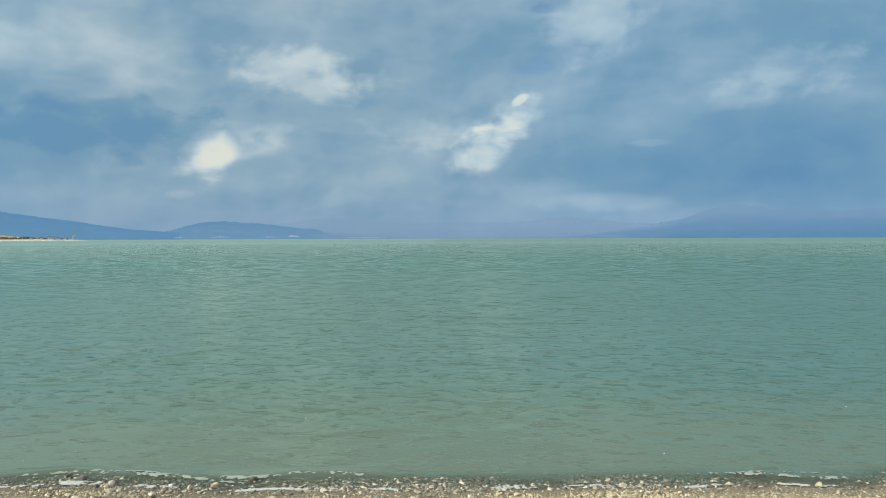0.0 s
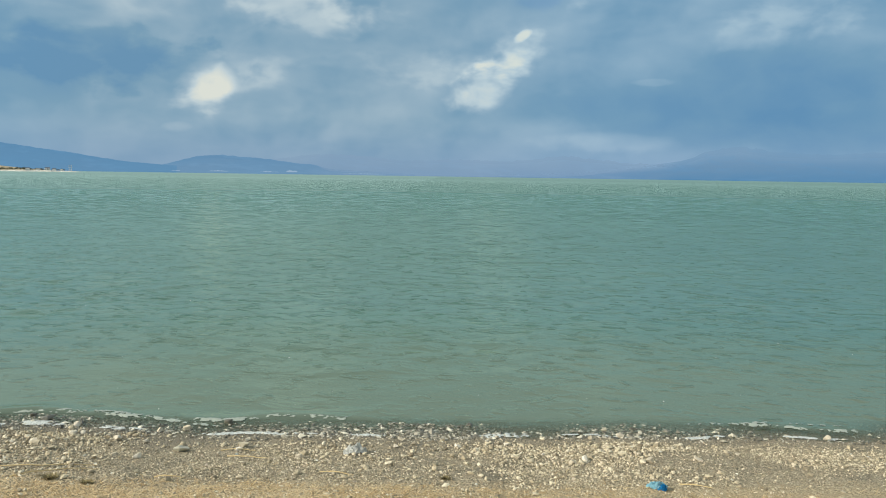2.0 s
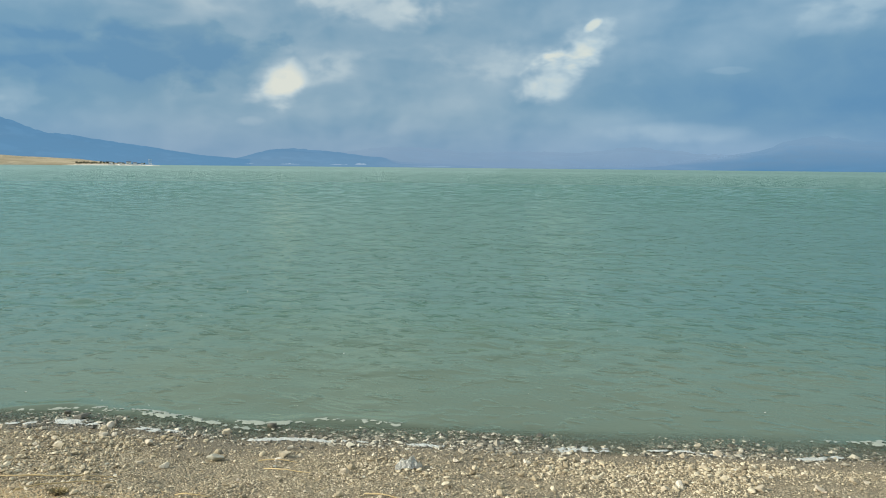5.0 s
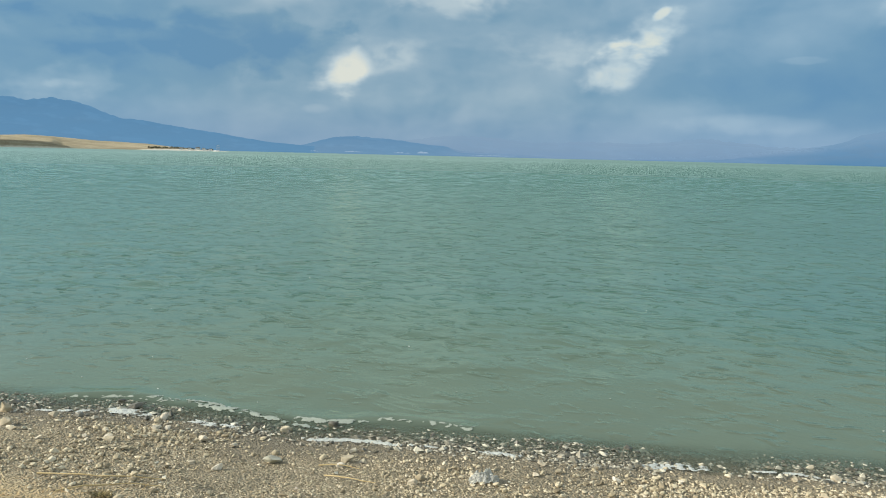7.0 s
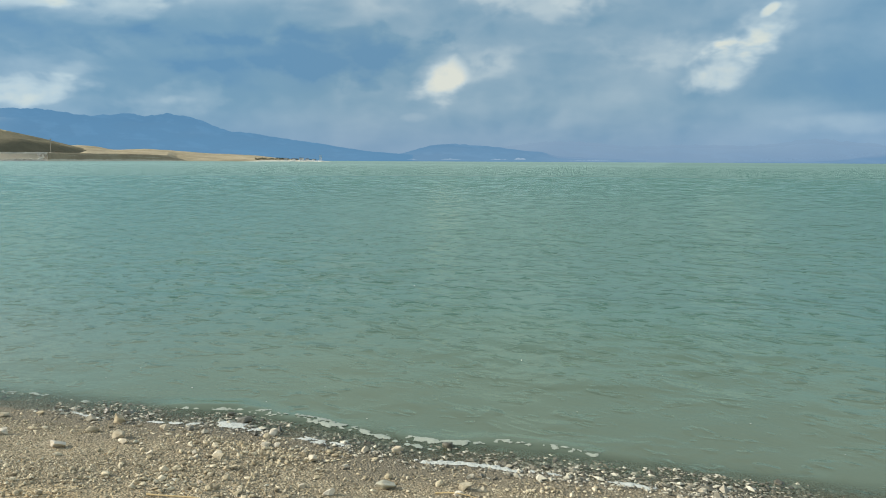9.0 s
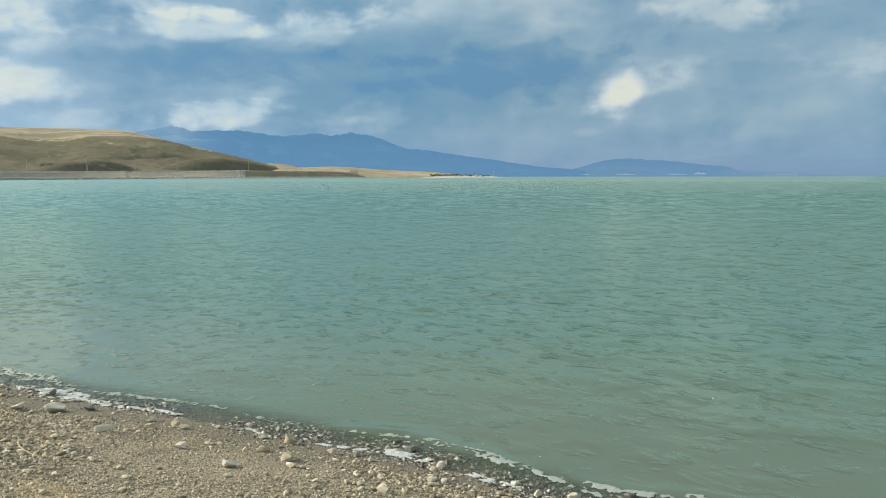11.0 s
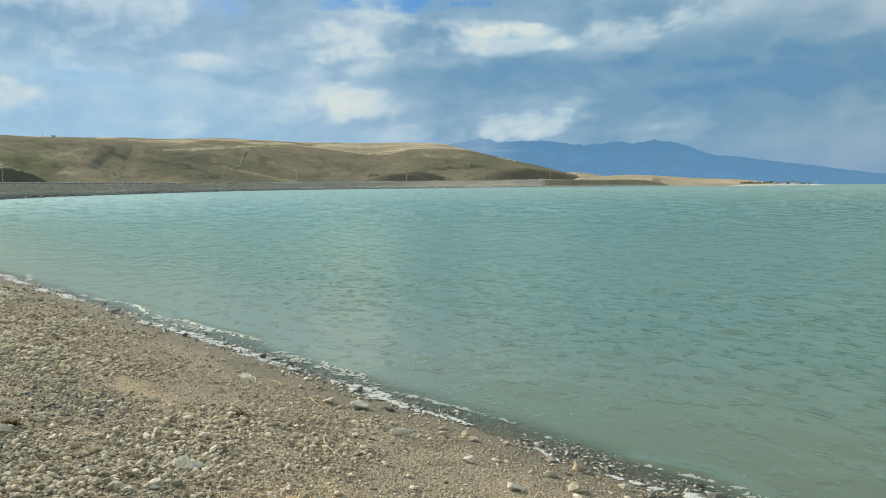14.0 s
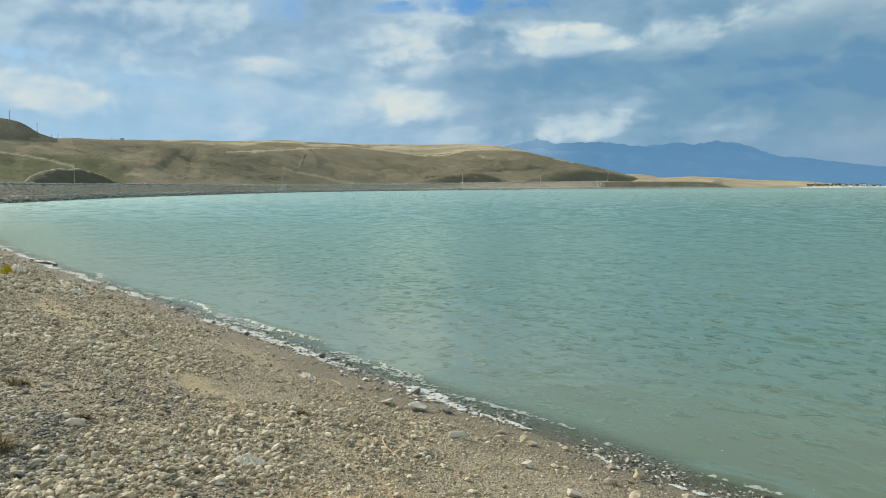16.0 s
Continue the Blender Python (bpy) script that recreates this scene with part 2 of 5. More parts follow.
def mat_pebbles(name, stops, rough):
    m, g, b, p = material(name, rough)
    b.inputs["Specular IOR Level"].default_value = 0.2 if rough > 0.6 else 0.5
    r = g.add("ShaderNodeNewGeometry").outputs["Random Per Island"]
    col = g.ramp(r, stops)
    n = g.noise(p, 45.0, 4, 0.65)
    col = g.mix(g.math("MULTIPLY", g.step(n, 0.4, 0.75), 0.45), col, (0.24, 0.20, 0.135))
    g.links.new(col, b.inputs["Base Color"])
    relief(g, b, n, 0.4, 0.01)
    return m


def mat_rock(name, light, dark, rough=0.85):
    m, g, b, p = material(name, rough)
    rnd = g.add("ShaderNodeObjectInfo").outputs["Random"]
    n1, n2 = g.noise(p, 7.0, 5, 0.65), g.noise(p, 40.0, 4, 0.7)
    col = g.mix(g.step(n1, 0.3, 0.7), dark, light)
    col = g.mix(g.math("MULTIPLY", g.step(n2, 0.55, 0.8), 0.5), col, tuple(0.55 * c for c in dark))
    hsv = g.add("ShaderNodeHueSaturation")
    g.put(hsv.inputs["Color"], col)
    g.put(hsv.inputs["Value"], g.math("MULTIPLY_ADD", rnd, 0.55, 0.7))
    g.put(hsv.inputs["Saturation"], g.math("MULTIPLY_ADD", rnd, -0.5, 1.2))
    g.links.new(hsv.outputs[0], b.inputs["Base Color"])
    relief(g, b, g.math("ADD", g.math("MULTIPLY", n1, 0.6), g.math("MULTIPLY", n2, 0.4)), 0.6, 0.03)
    return m


def mat_water():
    m = bpy.data.materials.new("lake_water")
    m.use_nodes = True
    g = Nodes(m.node_tree)
    p = g.add("ShaderNodeNewGeometry").outputs["Position"]
    x, y, z = g.split(p)
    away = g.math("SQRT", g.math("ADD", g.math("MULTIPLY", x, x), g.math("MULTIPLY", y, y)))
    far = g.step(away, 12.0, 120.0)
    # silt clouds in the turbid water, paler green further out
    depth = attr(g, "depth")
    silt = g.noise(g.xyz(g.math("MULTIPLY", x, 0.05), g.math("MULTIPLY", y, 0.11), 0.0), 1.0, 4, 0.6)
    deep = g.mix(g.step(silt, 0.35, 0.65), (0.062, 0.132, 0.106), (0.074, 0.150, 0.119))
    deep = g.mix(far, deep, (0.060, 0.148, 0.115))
    # bluer sky reflected towards the west, painted into the water's own colour
    west = g.step(g.math("DIVIDE", x, g.math("ADD", y, 4.0)), -0.3, -1.5)
    west = g.math("MULTIPLY", west, g.step(depth, 0.7, 3.0))
    deep = g.mix(west, deep, g.mix(g.step(silt, 0.35, 0.65), (0.060, 0.186, 0.186), (0.074, 0.210, 0.210)))
    stirred = g.math("MULTIPLY_ADD", g.math("SUBTRACT", silt, 0.5), -0.7, depth)
    col = g.mix(g.step(stirred, -0.15, 1.0), (0.128, 0.156, 0.120), deep)
    # light scattered back by the silt below the surface, and the sky mirrored by the ripples
    b = g.add("ShaderNodeBsdfDiffuse")
    g.links.new(col, b.inputs["Color"])
    g.put(b.inputs["Normal"], g.xyz(0.0, 0.0, 1.0))
    mirror = g.add("ShaderNodeBsdfGlossy")
    g.put(mirror.inputs["Roughness"], g.math("MULTIPLY_ADD", g.step(away, 25.0, 260.0), 0.14, 0.20))
    bay = g.step(x, -3.0, -14.0)
    shallow = g.math("MULTIPLY", g.step(stirred, 1.3, -0.1), g.step(away, 60.0, 25.0))
    # the mirrored sky is tinted greener through the gloss colour
    g.put(mirror.inputs["Color"], g.mix(shallow, g.mix(far, (0.92, 1.0, 0.79), (0.87, 1.0, 0.86)), g.mix(bay, (0.87, 0.93, 0.62), (0.95, 0.96, 0.75))))
    # ripples: short crests that lie nearly along the shore, with smooth water between them
    slant = g.math("MULTIPLY_ADD", x, 0.18, y)
    q1 = g.xyz(g.math("MULTIPLY", x, 2.4), g.math("MULTIPLY", slant, 3.1), 0.0)
    q2 = g.xyz(g.math("MULTIPLY", x, 6.0), g.math("MULTIPLY", slant, 8.0), 1.7)
    q3 = g.xyz(g.math("MULTIPLY", x, 0.75), g.math("MULTIPLY", slant, 1.0), 5.0)
    q4 = g.xyz(g.math("MULTIPLY", x, 0.24), g.math("MULTIPLY", slant, 0.32), 9.0)
    h = g.math("MULTIPLY", g.step(g.noise(q1, 1.0, 2, 0.5, distortion=0.3), 0.54, 0.80), 1.4)
    swell = g.step(g.noise(q3, 1.0, 3, 0.55, distortion=0.3), 0.48, 0.8)
    h = g.math("MULTIPLY_ADD", swell, g.math("MULTIPLY_ADD", g.math("MULTIPLY", g.math("MULTIPLY", g.step(away, 24.0, 120.0), g.step(away, 600.0, 150.0)), g.step(g.math("DIVIDE", x, g.math("ADD", y, 4.0)), -3.2, -1.2)), 8.0, 1.3), h)
    h = g.math("MULTIPLY_ADD", g.step(g.noise(q4, 1.0, 3, 0.6, distortion=0.3), 0.48, 0.75), g.math("MULTIPLY", g.math("MULTIPLY", g.step(away, 26.0, 130.0), g.step(away, 700.0, 180.0)), 13.0), h)
    h = g.math("MULTIPLY_ADD", g.noise(q2, 1.0, 3, 0.55, distortion=0.3), 0.25, h)
    h = g.math("MULTIPLY", h, g.math("MULTIPLY_ADD", g.step(depth, 0.05, 0.8), 0.6, 0.4))
    relief(g, mirror, h, 0.8, 0.04)
    ripple = mirror.inputs["Normal"].links[0].from_socket
    fres = g.add("ShaderNodeFresnel")
    fres.inputs[0].default_value = 1.33
    g.put(fres.inputs[1], ripple)
    deepw = g.add("ShaderNodeMixShader")
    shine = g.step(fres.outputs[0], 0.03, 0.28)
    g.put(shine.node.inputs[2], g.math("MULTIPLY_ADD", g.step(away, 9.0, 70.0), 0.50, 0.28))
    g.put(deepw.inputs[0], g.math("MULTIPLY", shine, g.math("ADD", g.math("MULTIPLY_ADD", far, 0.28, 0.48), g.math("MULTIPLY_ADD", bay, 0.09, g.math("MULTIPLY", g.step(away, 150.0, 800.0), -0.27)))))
    g.links.new(b.outputs[0], deepw.inputs[1])
    g.links.new(mirror.outputs[0], deepw.inputs[2])
    clear = g.add("ShaderNodeBsdfTransparent")
    film = g.add("ShaderNodeMixShader")
    g.put(film.inputs[0], g.math("MULTIPLY", fres.outputs[0], 0.6))
    g.links.new(clear.outputs[0], film.inputs[1])
    g.links.new(mirror.outputs[0], film.inputs[2])
    mixer = g.add("ShaderNodeMixShader")
    g.put(mixer.inputs[0], g.step(depth, 0.0, 0.075))
    g.links.new(film.outputs[0], mixer.inputs[1])
    g.links.new(deepw.outputs[0], mixer.inputs[2])
    g.links.new(mixer.outputs[0], g.add("ShaderNodeOutputMaterial").inputs[0])
    return m


def mat_hill(name, a, c, patch, scale=0.012, rough=0.95, track=None, covers=()):
    m, g, b, p = material(name, rough)
    b.inputs["Specular IOR Level"].default_value = 0.05
    n1 = g.noise(p, scale, 5, 0.6)
    n2 = g.noise(p, scale * 6, 6, 0.65)
    n3 = g.noise(p, scale * 50, 4, 0.65)
    col = g.mix(g.step(n1, 0.35, 0.65), a, c)
    col = g.mix(g.math("MULTIPLY", g.step(n2, 0.52, 0.7), 0.6), col, patch)
    col = g.mix(g.math("MULTIPLY", g.step(n3, 0.45, 0.75), 0.35), col, tuple(0.55 * v for v in a))
    for key, tint in covers:
        fine = g.math("MULTIPLY_ADD", g.math("SUBTRACT", n3, 0.5), 0.9, attr(g, key))
        col = g.mix(g.math("MULTIPLY", g.step(fine, 0.15, 0.85), 0.9), col, tint)
    if track:
        col = g.mix(attr(g, "track"), col, track)
    g.links.new(col, b.inputs["Base Color"])
    relief(g, b, g.math("ADD", n2, g.math("MULTIPLY", n3, 0.3)), 0.8, 3.0)
    return m


def mat_plain(name, colour, rough=0.6, var=0.25, scale=30.0, bump=0.2, dist=0.005):
    m, g, b, p = material(name, rough)
    n = g.noise(p, scale, 4, 0.6)
    g.links.new(g.mix(g.math("MULTIPLY", n, var * 2), colour, tuple(c * (1 - var) for c in colour)), b.inputs["Base Color"])
    relief(g, b, n, bump, dist)
    return m


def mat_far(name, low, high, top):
    """Hazy mountains some tens of kilometres off: a glowing backdrop with the haze of the air painted into its colour,
    veiled by cloud in places.
    """
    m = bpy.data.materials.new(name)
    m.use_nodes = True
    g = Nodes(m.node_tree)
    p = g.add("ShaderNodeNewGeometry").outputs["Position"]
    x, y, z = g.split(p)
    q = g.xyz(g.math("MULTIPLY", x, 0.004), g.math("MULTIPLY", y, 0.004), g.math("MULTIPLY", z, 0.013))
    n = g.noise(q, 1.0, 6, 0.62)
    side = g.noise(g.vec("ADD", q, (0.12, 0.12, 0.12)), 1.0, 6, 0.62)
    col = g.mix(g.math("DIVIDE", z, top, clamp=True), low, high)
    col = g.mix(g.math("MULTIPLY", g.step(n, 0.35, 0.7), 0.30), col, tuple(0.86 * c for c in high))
    # one flank of each fold painted paler, as if sunlit
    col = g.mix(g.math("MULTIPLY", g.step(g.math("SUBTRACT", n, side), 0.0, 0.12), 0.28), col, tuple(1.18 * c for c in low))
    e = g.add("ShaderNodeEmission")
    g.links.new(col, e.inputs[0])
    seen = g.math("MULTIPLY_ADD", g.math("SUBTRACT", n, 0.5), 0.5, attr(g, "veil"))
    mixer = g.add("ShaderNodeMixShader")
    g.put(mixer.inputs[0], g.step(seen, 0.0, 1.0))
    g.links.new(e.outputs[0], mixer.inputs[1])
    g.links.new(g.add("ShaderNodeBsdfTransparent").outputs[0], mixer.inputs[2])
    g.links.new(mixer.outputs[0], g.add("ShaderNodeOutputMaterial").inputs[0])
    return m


BEACH = mat_beach()
DRY_PEBBLE = mat_pebbles("dry_pebbles", [(0.0, (0.20, 0.165, 0.11)), (0.3, (0.42, 0.355, 0.237)), (0.65, (0.59, 0.51, 0.355)), (1.0, (0.80, 0.71, 0.53))], 0.85)
COBBLE = mat_pebbles("cobbles", [(0.0, (0.11, 0.096, 0.07)), (0.35, (0.27, 0.235, 0.17)), (0.7, (0.44, 0.39, 0.29)), (1.0, (0.64, 0.585, 0.46))], 0.85)
SLATE = mat_pebbles("slate_chips", [(0.0, (0.06, 0.062, 0.056)), (0.5, (0.18, 0.18, 0.158)), (1.0, (0.40, 0.39, 0.33))], 0.8)
WET_PEBBLE = mat_pebbles("wet_pebbles", [(0.0, (0.06, 0.06, 0.045)), (0.4, (0.18, 0.165, 0.12)), (0.7, (0.42, 0.385, 0.29)), (1.0, (0.74, 0.69, 0.55))], 0.4)
ROCK = mat_rock("dry_rock", (0.72, 0.635, 0.475), (0.49, 0.415, 0.295))
WET_ROCK = mat_rock("wet_rock", (0.20, 0.18, 0.135), (0.085, 0.083, 0.064), 0.4)
GREEN_ROCK = mat_rock("greenish_rock", (0.66, 0.635, 0.515), (0.42, 0.405, 0.32))
BROWN_ROCK = mat_rock("brown_rock", (0.55, 0.445, 0.31), (0.36, 0.285, 0.195))
WET_ROCKS = mat_pebbles("wet_riprap", [(0.0, (0.06, 0.06, 0.05)), (0.5, (0.20, 0.19, 0.15)), (1.0, (0.72, 0.69, 0.60))], 0.5)
WATER = mat_water()
FOAM = mat_plain("foam", (0.62, 0.64, 0.59), 0.75, 0.35, 45.0, 0.8, 0.02)
THIN_FOAM = mat_plain("thin_foam", (0.40, 0.44, 0.37), 0.6, 0.4, 60.0, 0.6, 0.01)
GRASS = mat_pebbles("dry_grass", [(0.0, (0.30, 0.195, 0.085)), (0.5, (0.57, 0.405, 0.20)), (1.0, (0.80, 0.63, 0.37))], 0.8)
STRAW = mat_plain("straw", (0.62, 0.47, 0.24), 0.7, 0.3, 60.0)
HILL = mat_hill("hill_grass", (0.185, 0.168, 0.106), (0.242, 0.210, 0.138), (0.30, 0.255, 0.172), track=(0.52, 0.45, 0.29),
                covers=(("green", (0.118, 0.124, 0.058)), ("tawny", (0.29, 0.225, 0.140)), ("scrub", (0.055, 0.060, 0.038))))
FIELD = mat_hill("stubble_field", (0.43, 0.36, 0.24), (0.51, 0.43, 0.295), (0.31, 0.25, 0.165), 0.008, track=(0.22, 0.185, 0.11))
MOUND = mat_hill("scrub_mound", (0.155, 0.142, 0.094), (0.195, 0.172, 0.114), (0.23, 0.20, 0.138), 0.05, track=(0.46, 0.42, 0.30))
CLIFF = mat_hill("earth_cliff", (0.36, 0.28, 0.185), (0.44, 0.35, 0.23), (0.25, 0.195, 0.125), 0.02, track=(0.76, 0.69, 0.55))
RIPRAP = mat_hill("riprap_stone", (0.49, 0.425, 0.315), (0.55, 0.485, 0.365), (0.41, 0.35, 0.255), 0.05, track=(0.84, 0.81, 0.73))
QUARRY = mat_pebbles("quarry_stone", [(0.0, (0.30, 0.25, 0.18)), (0.5, (0.55, 0.475, 0.35)), (1.0, (0.78, 0.70, 0.54))], 0.9)
SAND = mat_hill("pale_sand", (0.76, 0.71, 0.60), (0.80, 0.76, 0.66), (0.62, 0.55, 0.43), 0.02)


# ---- mesh helpers ----
def fbm(x, y, scale, octaves=4, seed=0, rough=0.5):
    """Value noise on the plane, about -1 to 1."""
    total, amp, norm = np.zeros(np.shape(x)), 1.0, 0.0
    rng = np.random.RandomState(seed + 11)
    table = rng.rand(256, 256) * 2 - 1
    for o in range(octaves):
        u, v = np.asarray(x) * scale + 17.3 * o, np.asarray(y) * scale + 9.1 * o
        i, j = np.floor(u).astype(int), np.floor(v).astype(int)
        a, b = u - i, v - j
        a, b = a * a * (3 - 2 * a), b * b * (3 - 2 * b)
        i0, i1, j0, j1 = i % 256, (i + 1) % 256, j % 256, (j + 1) % 256
        total = total + amp * ((table[i0, j0] * (1 - a) + table[i1, j0] * a) * (1 - b) + (table[i0, j1] * (1 - a) + table[i1, j1] * a) * b)
        norm += amp
        amp *= rough
        scale *= 2.03
    return total / norm * 1.6


def mesh_from(name, verts, faces, mat, smooth=True):
    me = bpy.data.meshes.new(name)
    verts, faces = np.asarray(verts, np.float32), np.asarray(faces, np.int32)
    k = faces.shape[1]
    me.vertices.add(len(verts))
    me.vertices.foreach_set("co", verts.ravel())
    me.loops.add(faces.size)
    me.loops.foreach_set("vertex_index", faces.ravel())
    me.polygons.add(len(faces))
    me.polygons.foreach_set("loop_start", np.arange(0, faces.size, k, dtype=np.int32))
    me.polygons.foreach_set("loop_total", np.full(len(faces), k, np.int32))
    me.polygons.foreach_set("use_smooth", np.full(len(faces), smooth))
    me.update(calc_edges=True)
    me.validate()
    me.materials.append(mat)
    return me


def sheet(name, X, Y, Z, mat, values=None, smooth=True):
    """A grid of points as one mesh object; values: point attributes by name."""
    n, m = X.shape
    idx = np.arange(n * m).reshape(n, m)
    faces = np.stack([idx[:-1, :-1], idx[1:, :-1], idx[1:, 1:], idx[:-1, 1:]], -1).reshape(-1, 4)
    area = (X[1:, :-1] - X[:-1, :-1]) * (Y[:-1, 1:] - Y[:-1, :-1]) - (Y[1:, :-1] - Y[:-1, :-1]) * (X[:-1, 1:] - X[:-1, :-1])
    if area.sum() < 0:
        faces = faces[:, ::-1]
    me = mesh_from(name, np.stack([X, Y, Z], -1).reshape(-1, 3), faces, mat, smooth)
    for key, val in (values or {}).items():
        a = me.attributes.new(key, "FLOAT", "POINT")
        a.data.foreach_set("value", np.asarray(val, np.float32).ravel())
    return new(name, me)


def part(name, bm, mat, parent, label=""):
    me = bpy.data.meshes.new(name)
    bm.to_mesh(me)
    bm.free()
    me.materials.append(mat)
    ob = new(name, me)
    ob.parent = parent
    return tagged(ob, label)


def thing(name, bm, mat, label, category, group="", at=None):
    ob = part(name, bm, mat, None)
    if at is not None:
        ob.matrix_world = at
    return tagged(ob, label, category, group)


# ---- the lie of the land ----
SHORE_X = [-400, -170, -110, -44.7, -30.5, -23.6, -16.5, -13, -10, -6, 5, 40, 400]
SHORE_Y = [30, 13, 8.5, 7.1, 8.02, 8.55, 9.1, 9.36, 9.52, 9.72, 9.85, 9.3, 0]
BANK_D = [-600, -40, -12, -5, -2, 0, 2, 4, 6, 8, 10, 20, 60, 5000]
BANK_Z = [-8, -4, -1.6, -0.55, -0.17, 0, 0.34, 0.72, 1.1, 1.36, 1.55, 1.9, 2.6, 6.0]


def shore_y(x):
    x = np.asarray(x, float)
    near = np.clip(1 - np.abs(x + 8) / 60, 0, 1)
    return np.interp(x, SHORE_X, SHORE_Y) + near * (0.16 * fbm(x, 0 * x, 0.45, 3, 5) + 0.05 * fbm(x, 0 * x, 2.2, 3, 6))


def beach_z(x, y):
    d = shore_y(x) - y
    fade = np.clip(1.2 - np.hypot(x + 4, y - 7) / 60, 0, 1)
    z = np.interp(d, BANK_D, BANK_Z)
    lumps = 0.035 * fbm(x, y, 0.8, 4, 1) + 0.012 * fbm(x, y, 5.0, 3, 2)
    return z + fade * lumps * np.clip(0.25 + d * 0.5, 0.15, 1.0)


def spread(lo, hi, step, far, grow=1.18):
    """Even steps from lo to hi, then growing ones out to far on both sides."""
    mid = list(np.arange(lo, hi + step / 2, step))
    a, s = [], step
    while (a[-1] if a else lo) > -far:
        s *= grow
        a.append((a[-1] if a else lo) - s)
    b, s = [], step
    while (b[-1] if b else hi) < far:
        s *= grow
        b.append((b[-1] if b else hi) + s)
    return np.array(a[::-1] + mid + b)


def sand_band(x, y):
    """Bare sandy streaks along the beach, between the gravel ridges."""
    d = shore_y(x) - y
    n = fbm(x, y * 2.0, 0.5, 4, 9)
    return np.clip(np.exp(-((d - 2.86 - 0.12 * n) / 0.20) ** 2) * (0.75 + n), 0, 0.9) + np.clip((d - 2.15) * 1.6, 0, 0.9) * np.clip((x + 5.5) / 1.5, 0, 1)


gx, gy = spread(-50, 9, 0.085, 4600), spread(3.0, 12.5, 0.06, 4600)
GX, GY = np.meshgrid(gx, gy, indexing="ij")
GD = shore_y(GX) - GY
wet = (1 - 0.45 * np.clip((GX + 3) / 2, 0, 1)) * np.clip(1.0 - (GD - 0.45 - 0.35 * np.clip((-6 - GX) / 4, 0, 1) - 0.25 * fbm(GX, GY, 0.9, 3, 8)) / 0.35, 0, 1)
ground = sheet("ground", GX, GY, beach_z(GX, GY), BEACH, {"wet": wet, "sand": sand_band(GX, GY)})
tagged(ground, "pebbly tan lake beach sloping down to the water, wet and dark at the edge", "ground", kind="structure")

# water: fine waves near the shore, a flat sheet out to the horizon
EYE = (-1.0, 4.0)
rng = np.random.RandomState(4)
WAVES = []
for i in range(48):
    length = 0.36 * (6.0 ** rng.rand())
    heading = radians(-78 + rng.normal(0, 62))
    WAVES.append((2 * math.pi / length * math.cos(heading), 2 * math.pi / length * math.sin(heading), rng.rand() * 6.3, 0.0017 * length ** 0.8 * (0.6 + rng.rand()), length))


def wave_z(x, y):
    z = np.zeros(np.shape(x))
    off = np.hypot(x - EYE[0], y - EYE[1])
    for kx, ky, ph, a, length in WAVES:
        u = kx * x + ky * y + ph
        z = z + a * np.clip(length / (0.028 * off) - 0.6, 0, 1) * (np.sin(u) - 0.25 * np.sin(2 * u))      # steep towards the beach
    return z * np.clip(0.75 + 0.5 * fbm(x, y, 0.10, 3, 21) + 0.35 * fbm(x, y, 0.5, 2, 22), 0.2, 1.6)


BREAKERS = [(-4.7, 0.5, 1.3, 0.028), (-1.6, 0.66, 0.7, 0.026), (-2.75, 0.56, 0.5, 0.024), (4.6, 0.4, 1.0, 0.024), (-15.5, 0.6, 2.0, 0.05), (-19.5, 0.55, 1.6, 0.05), (-11.4, 0.55, 0.9, 0.035), (-5.45, 0.55, 0.55, 0.024)]


def water_grid():
    az = np.concatenate([np.arange(-90, -40, 2.0), np.arange(-40, 94, 0.225), np.arange(94, 150, 4.0)])
    r = 4.0 * (1.0062 ** np.arange(0, 520))
    for k in range(120):
        r = np.append(r, r[-1] * min(1.0062 + 0.0012 * k, 1.09))
    r = r[r < 4700]
    A, Rr = np.meshgrid(np.radians(az), r, indexing="ij")
    X, Y = EYE[0] - Rr * np.sin(A), EYE[1] + Rr * np.cos(A)
    D = np.clip(Y - shore_y(X), -5, 50)
    amp = np.clip(D / 3.5, 0.12, 1.0) * np.clip(1.5 - Rr / 64, 0, 1)
    Z = wave_z(X, Y) * amp
    # little breakers rolling in along the beach: x, offset, half length, height
    for bx, off, half, h in BREAKERS:
        u, v = (X - bx) / half, (D - off - 0.06 * np.sin(X * 2.1)) / 0.15
        Z = Z + h * np.exp(-u ** 4 - np.where(v < 0, v * 1.7, v * 0.7) ** 2)
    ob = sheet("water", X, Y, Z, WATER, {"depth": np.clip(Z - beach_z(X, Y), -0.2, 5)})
    return tagged(ob, "turbid green lake water with small wind ripples", "water", kind="structure")


water = water_grid()

# ---- the far shore ----
WATER_AZ = [24.0, 25.4, 30, 35.8, 43.7, 50, 55.8, 61, 67.6, 71.6, 77.3, 82.5, 85.8, 90, 100]
WATER_R = [1700, 1650, 1560, 1350, 1000, 880, 780, 640, 480, 360, 275, 200, 172, 152, 140]
EYE_Z = 2.85


def smooth_table(az, xs, ys, soft):
    """A table read with rounded corners."""
    return sum(np.interp(np.asarray(az, float) + soft * k, xs, ys) for k in np.linspace(-1, 1, 25)) / 25


def far_r(az):
    return smooth_table(az, WATER_AZ, WATER_R, 3.0)


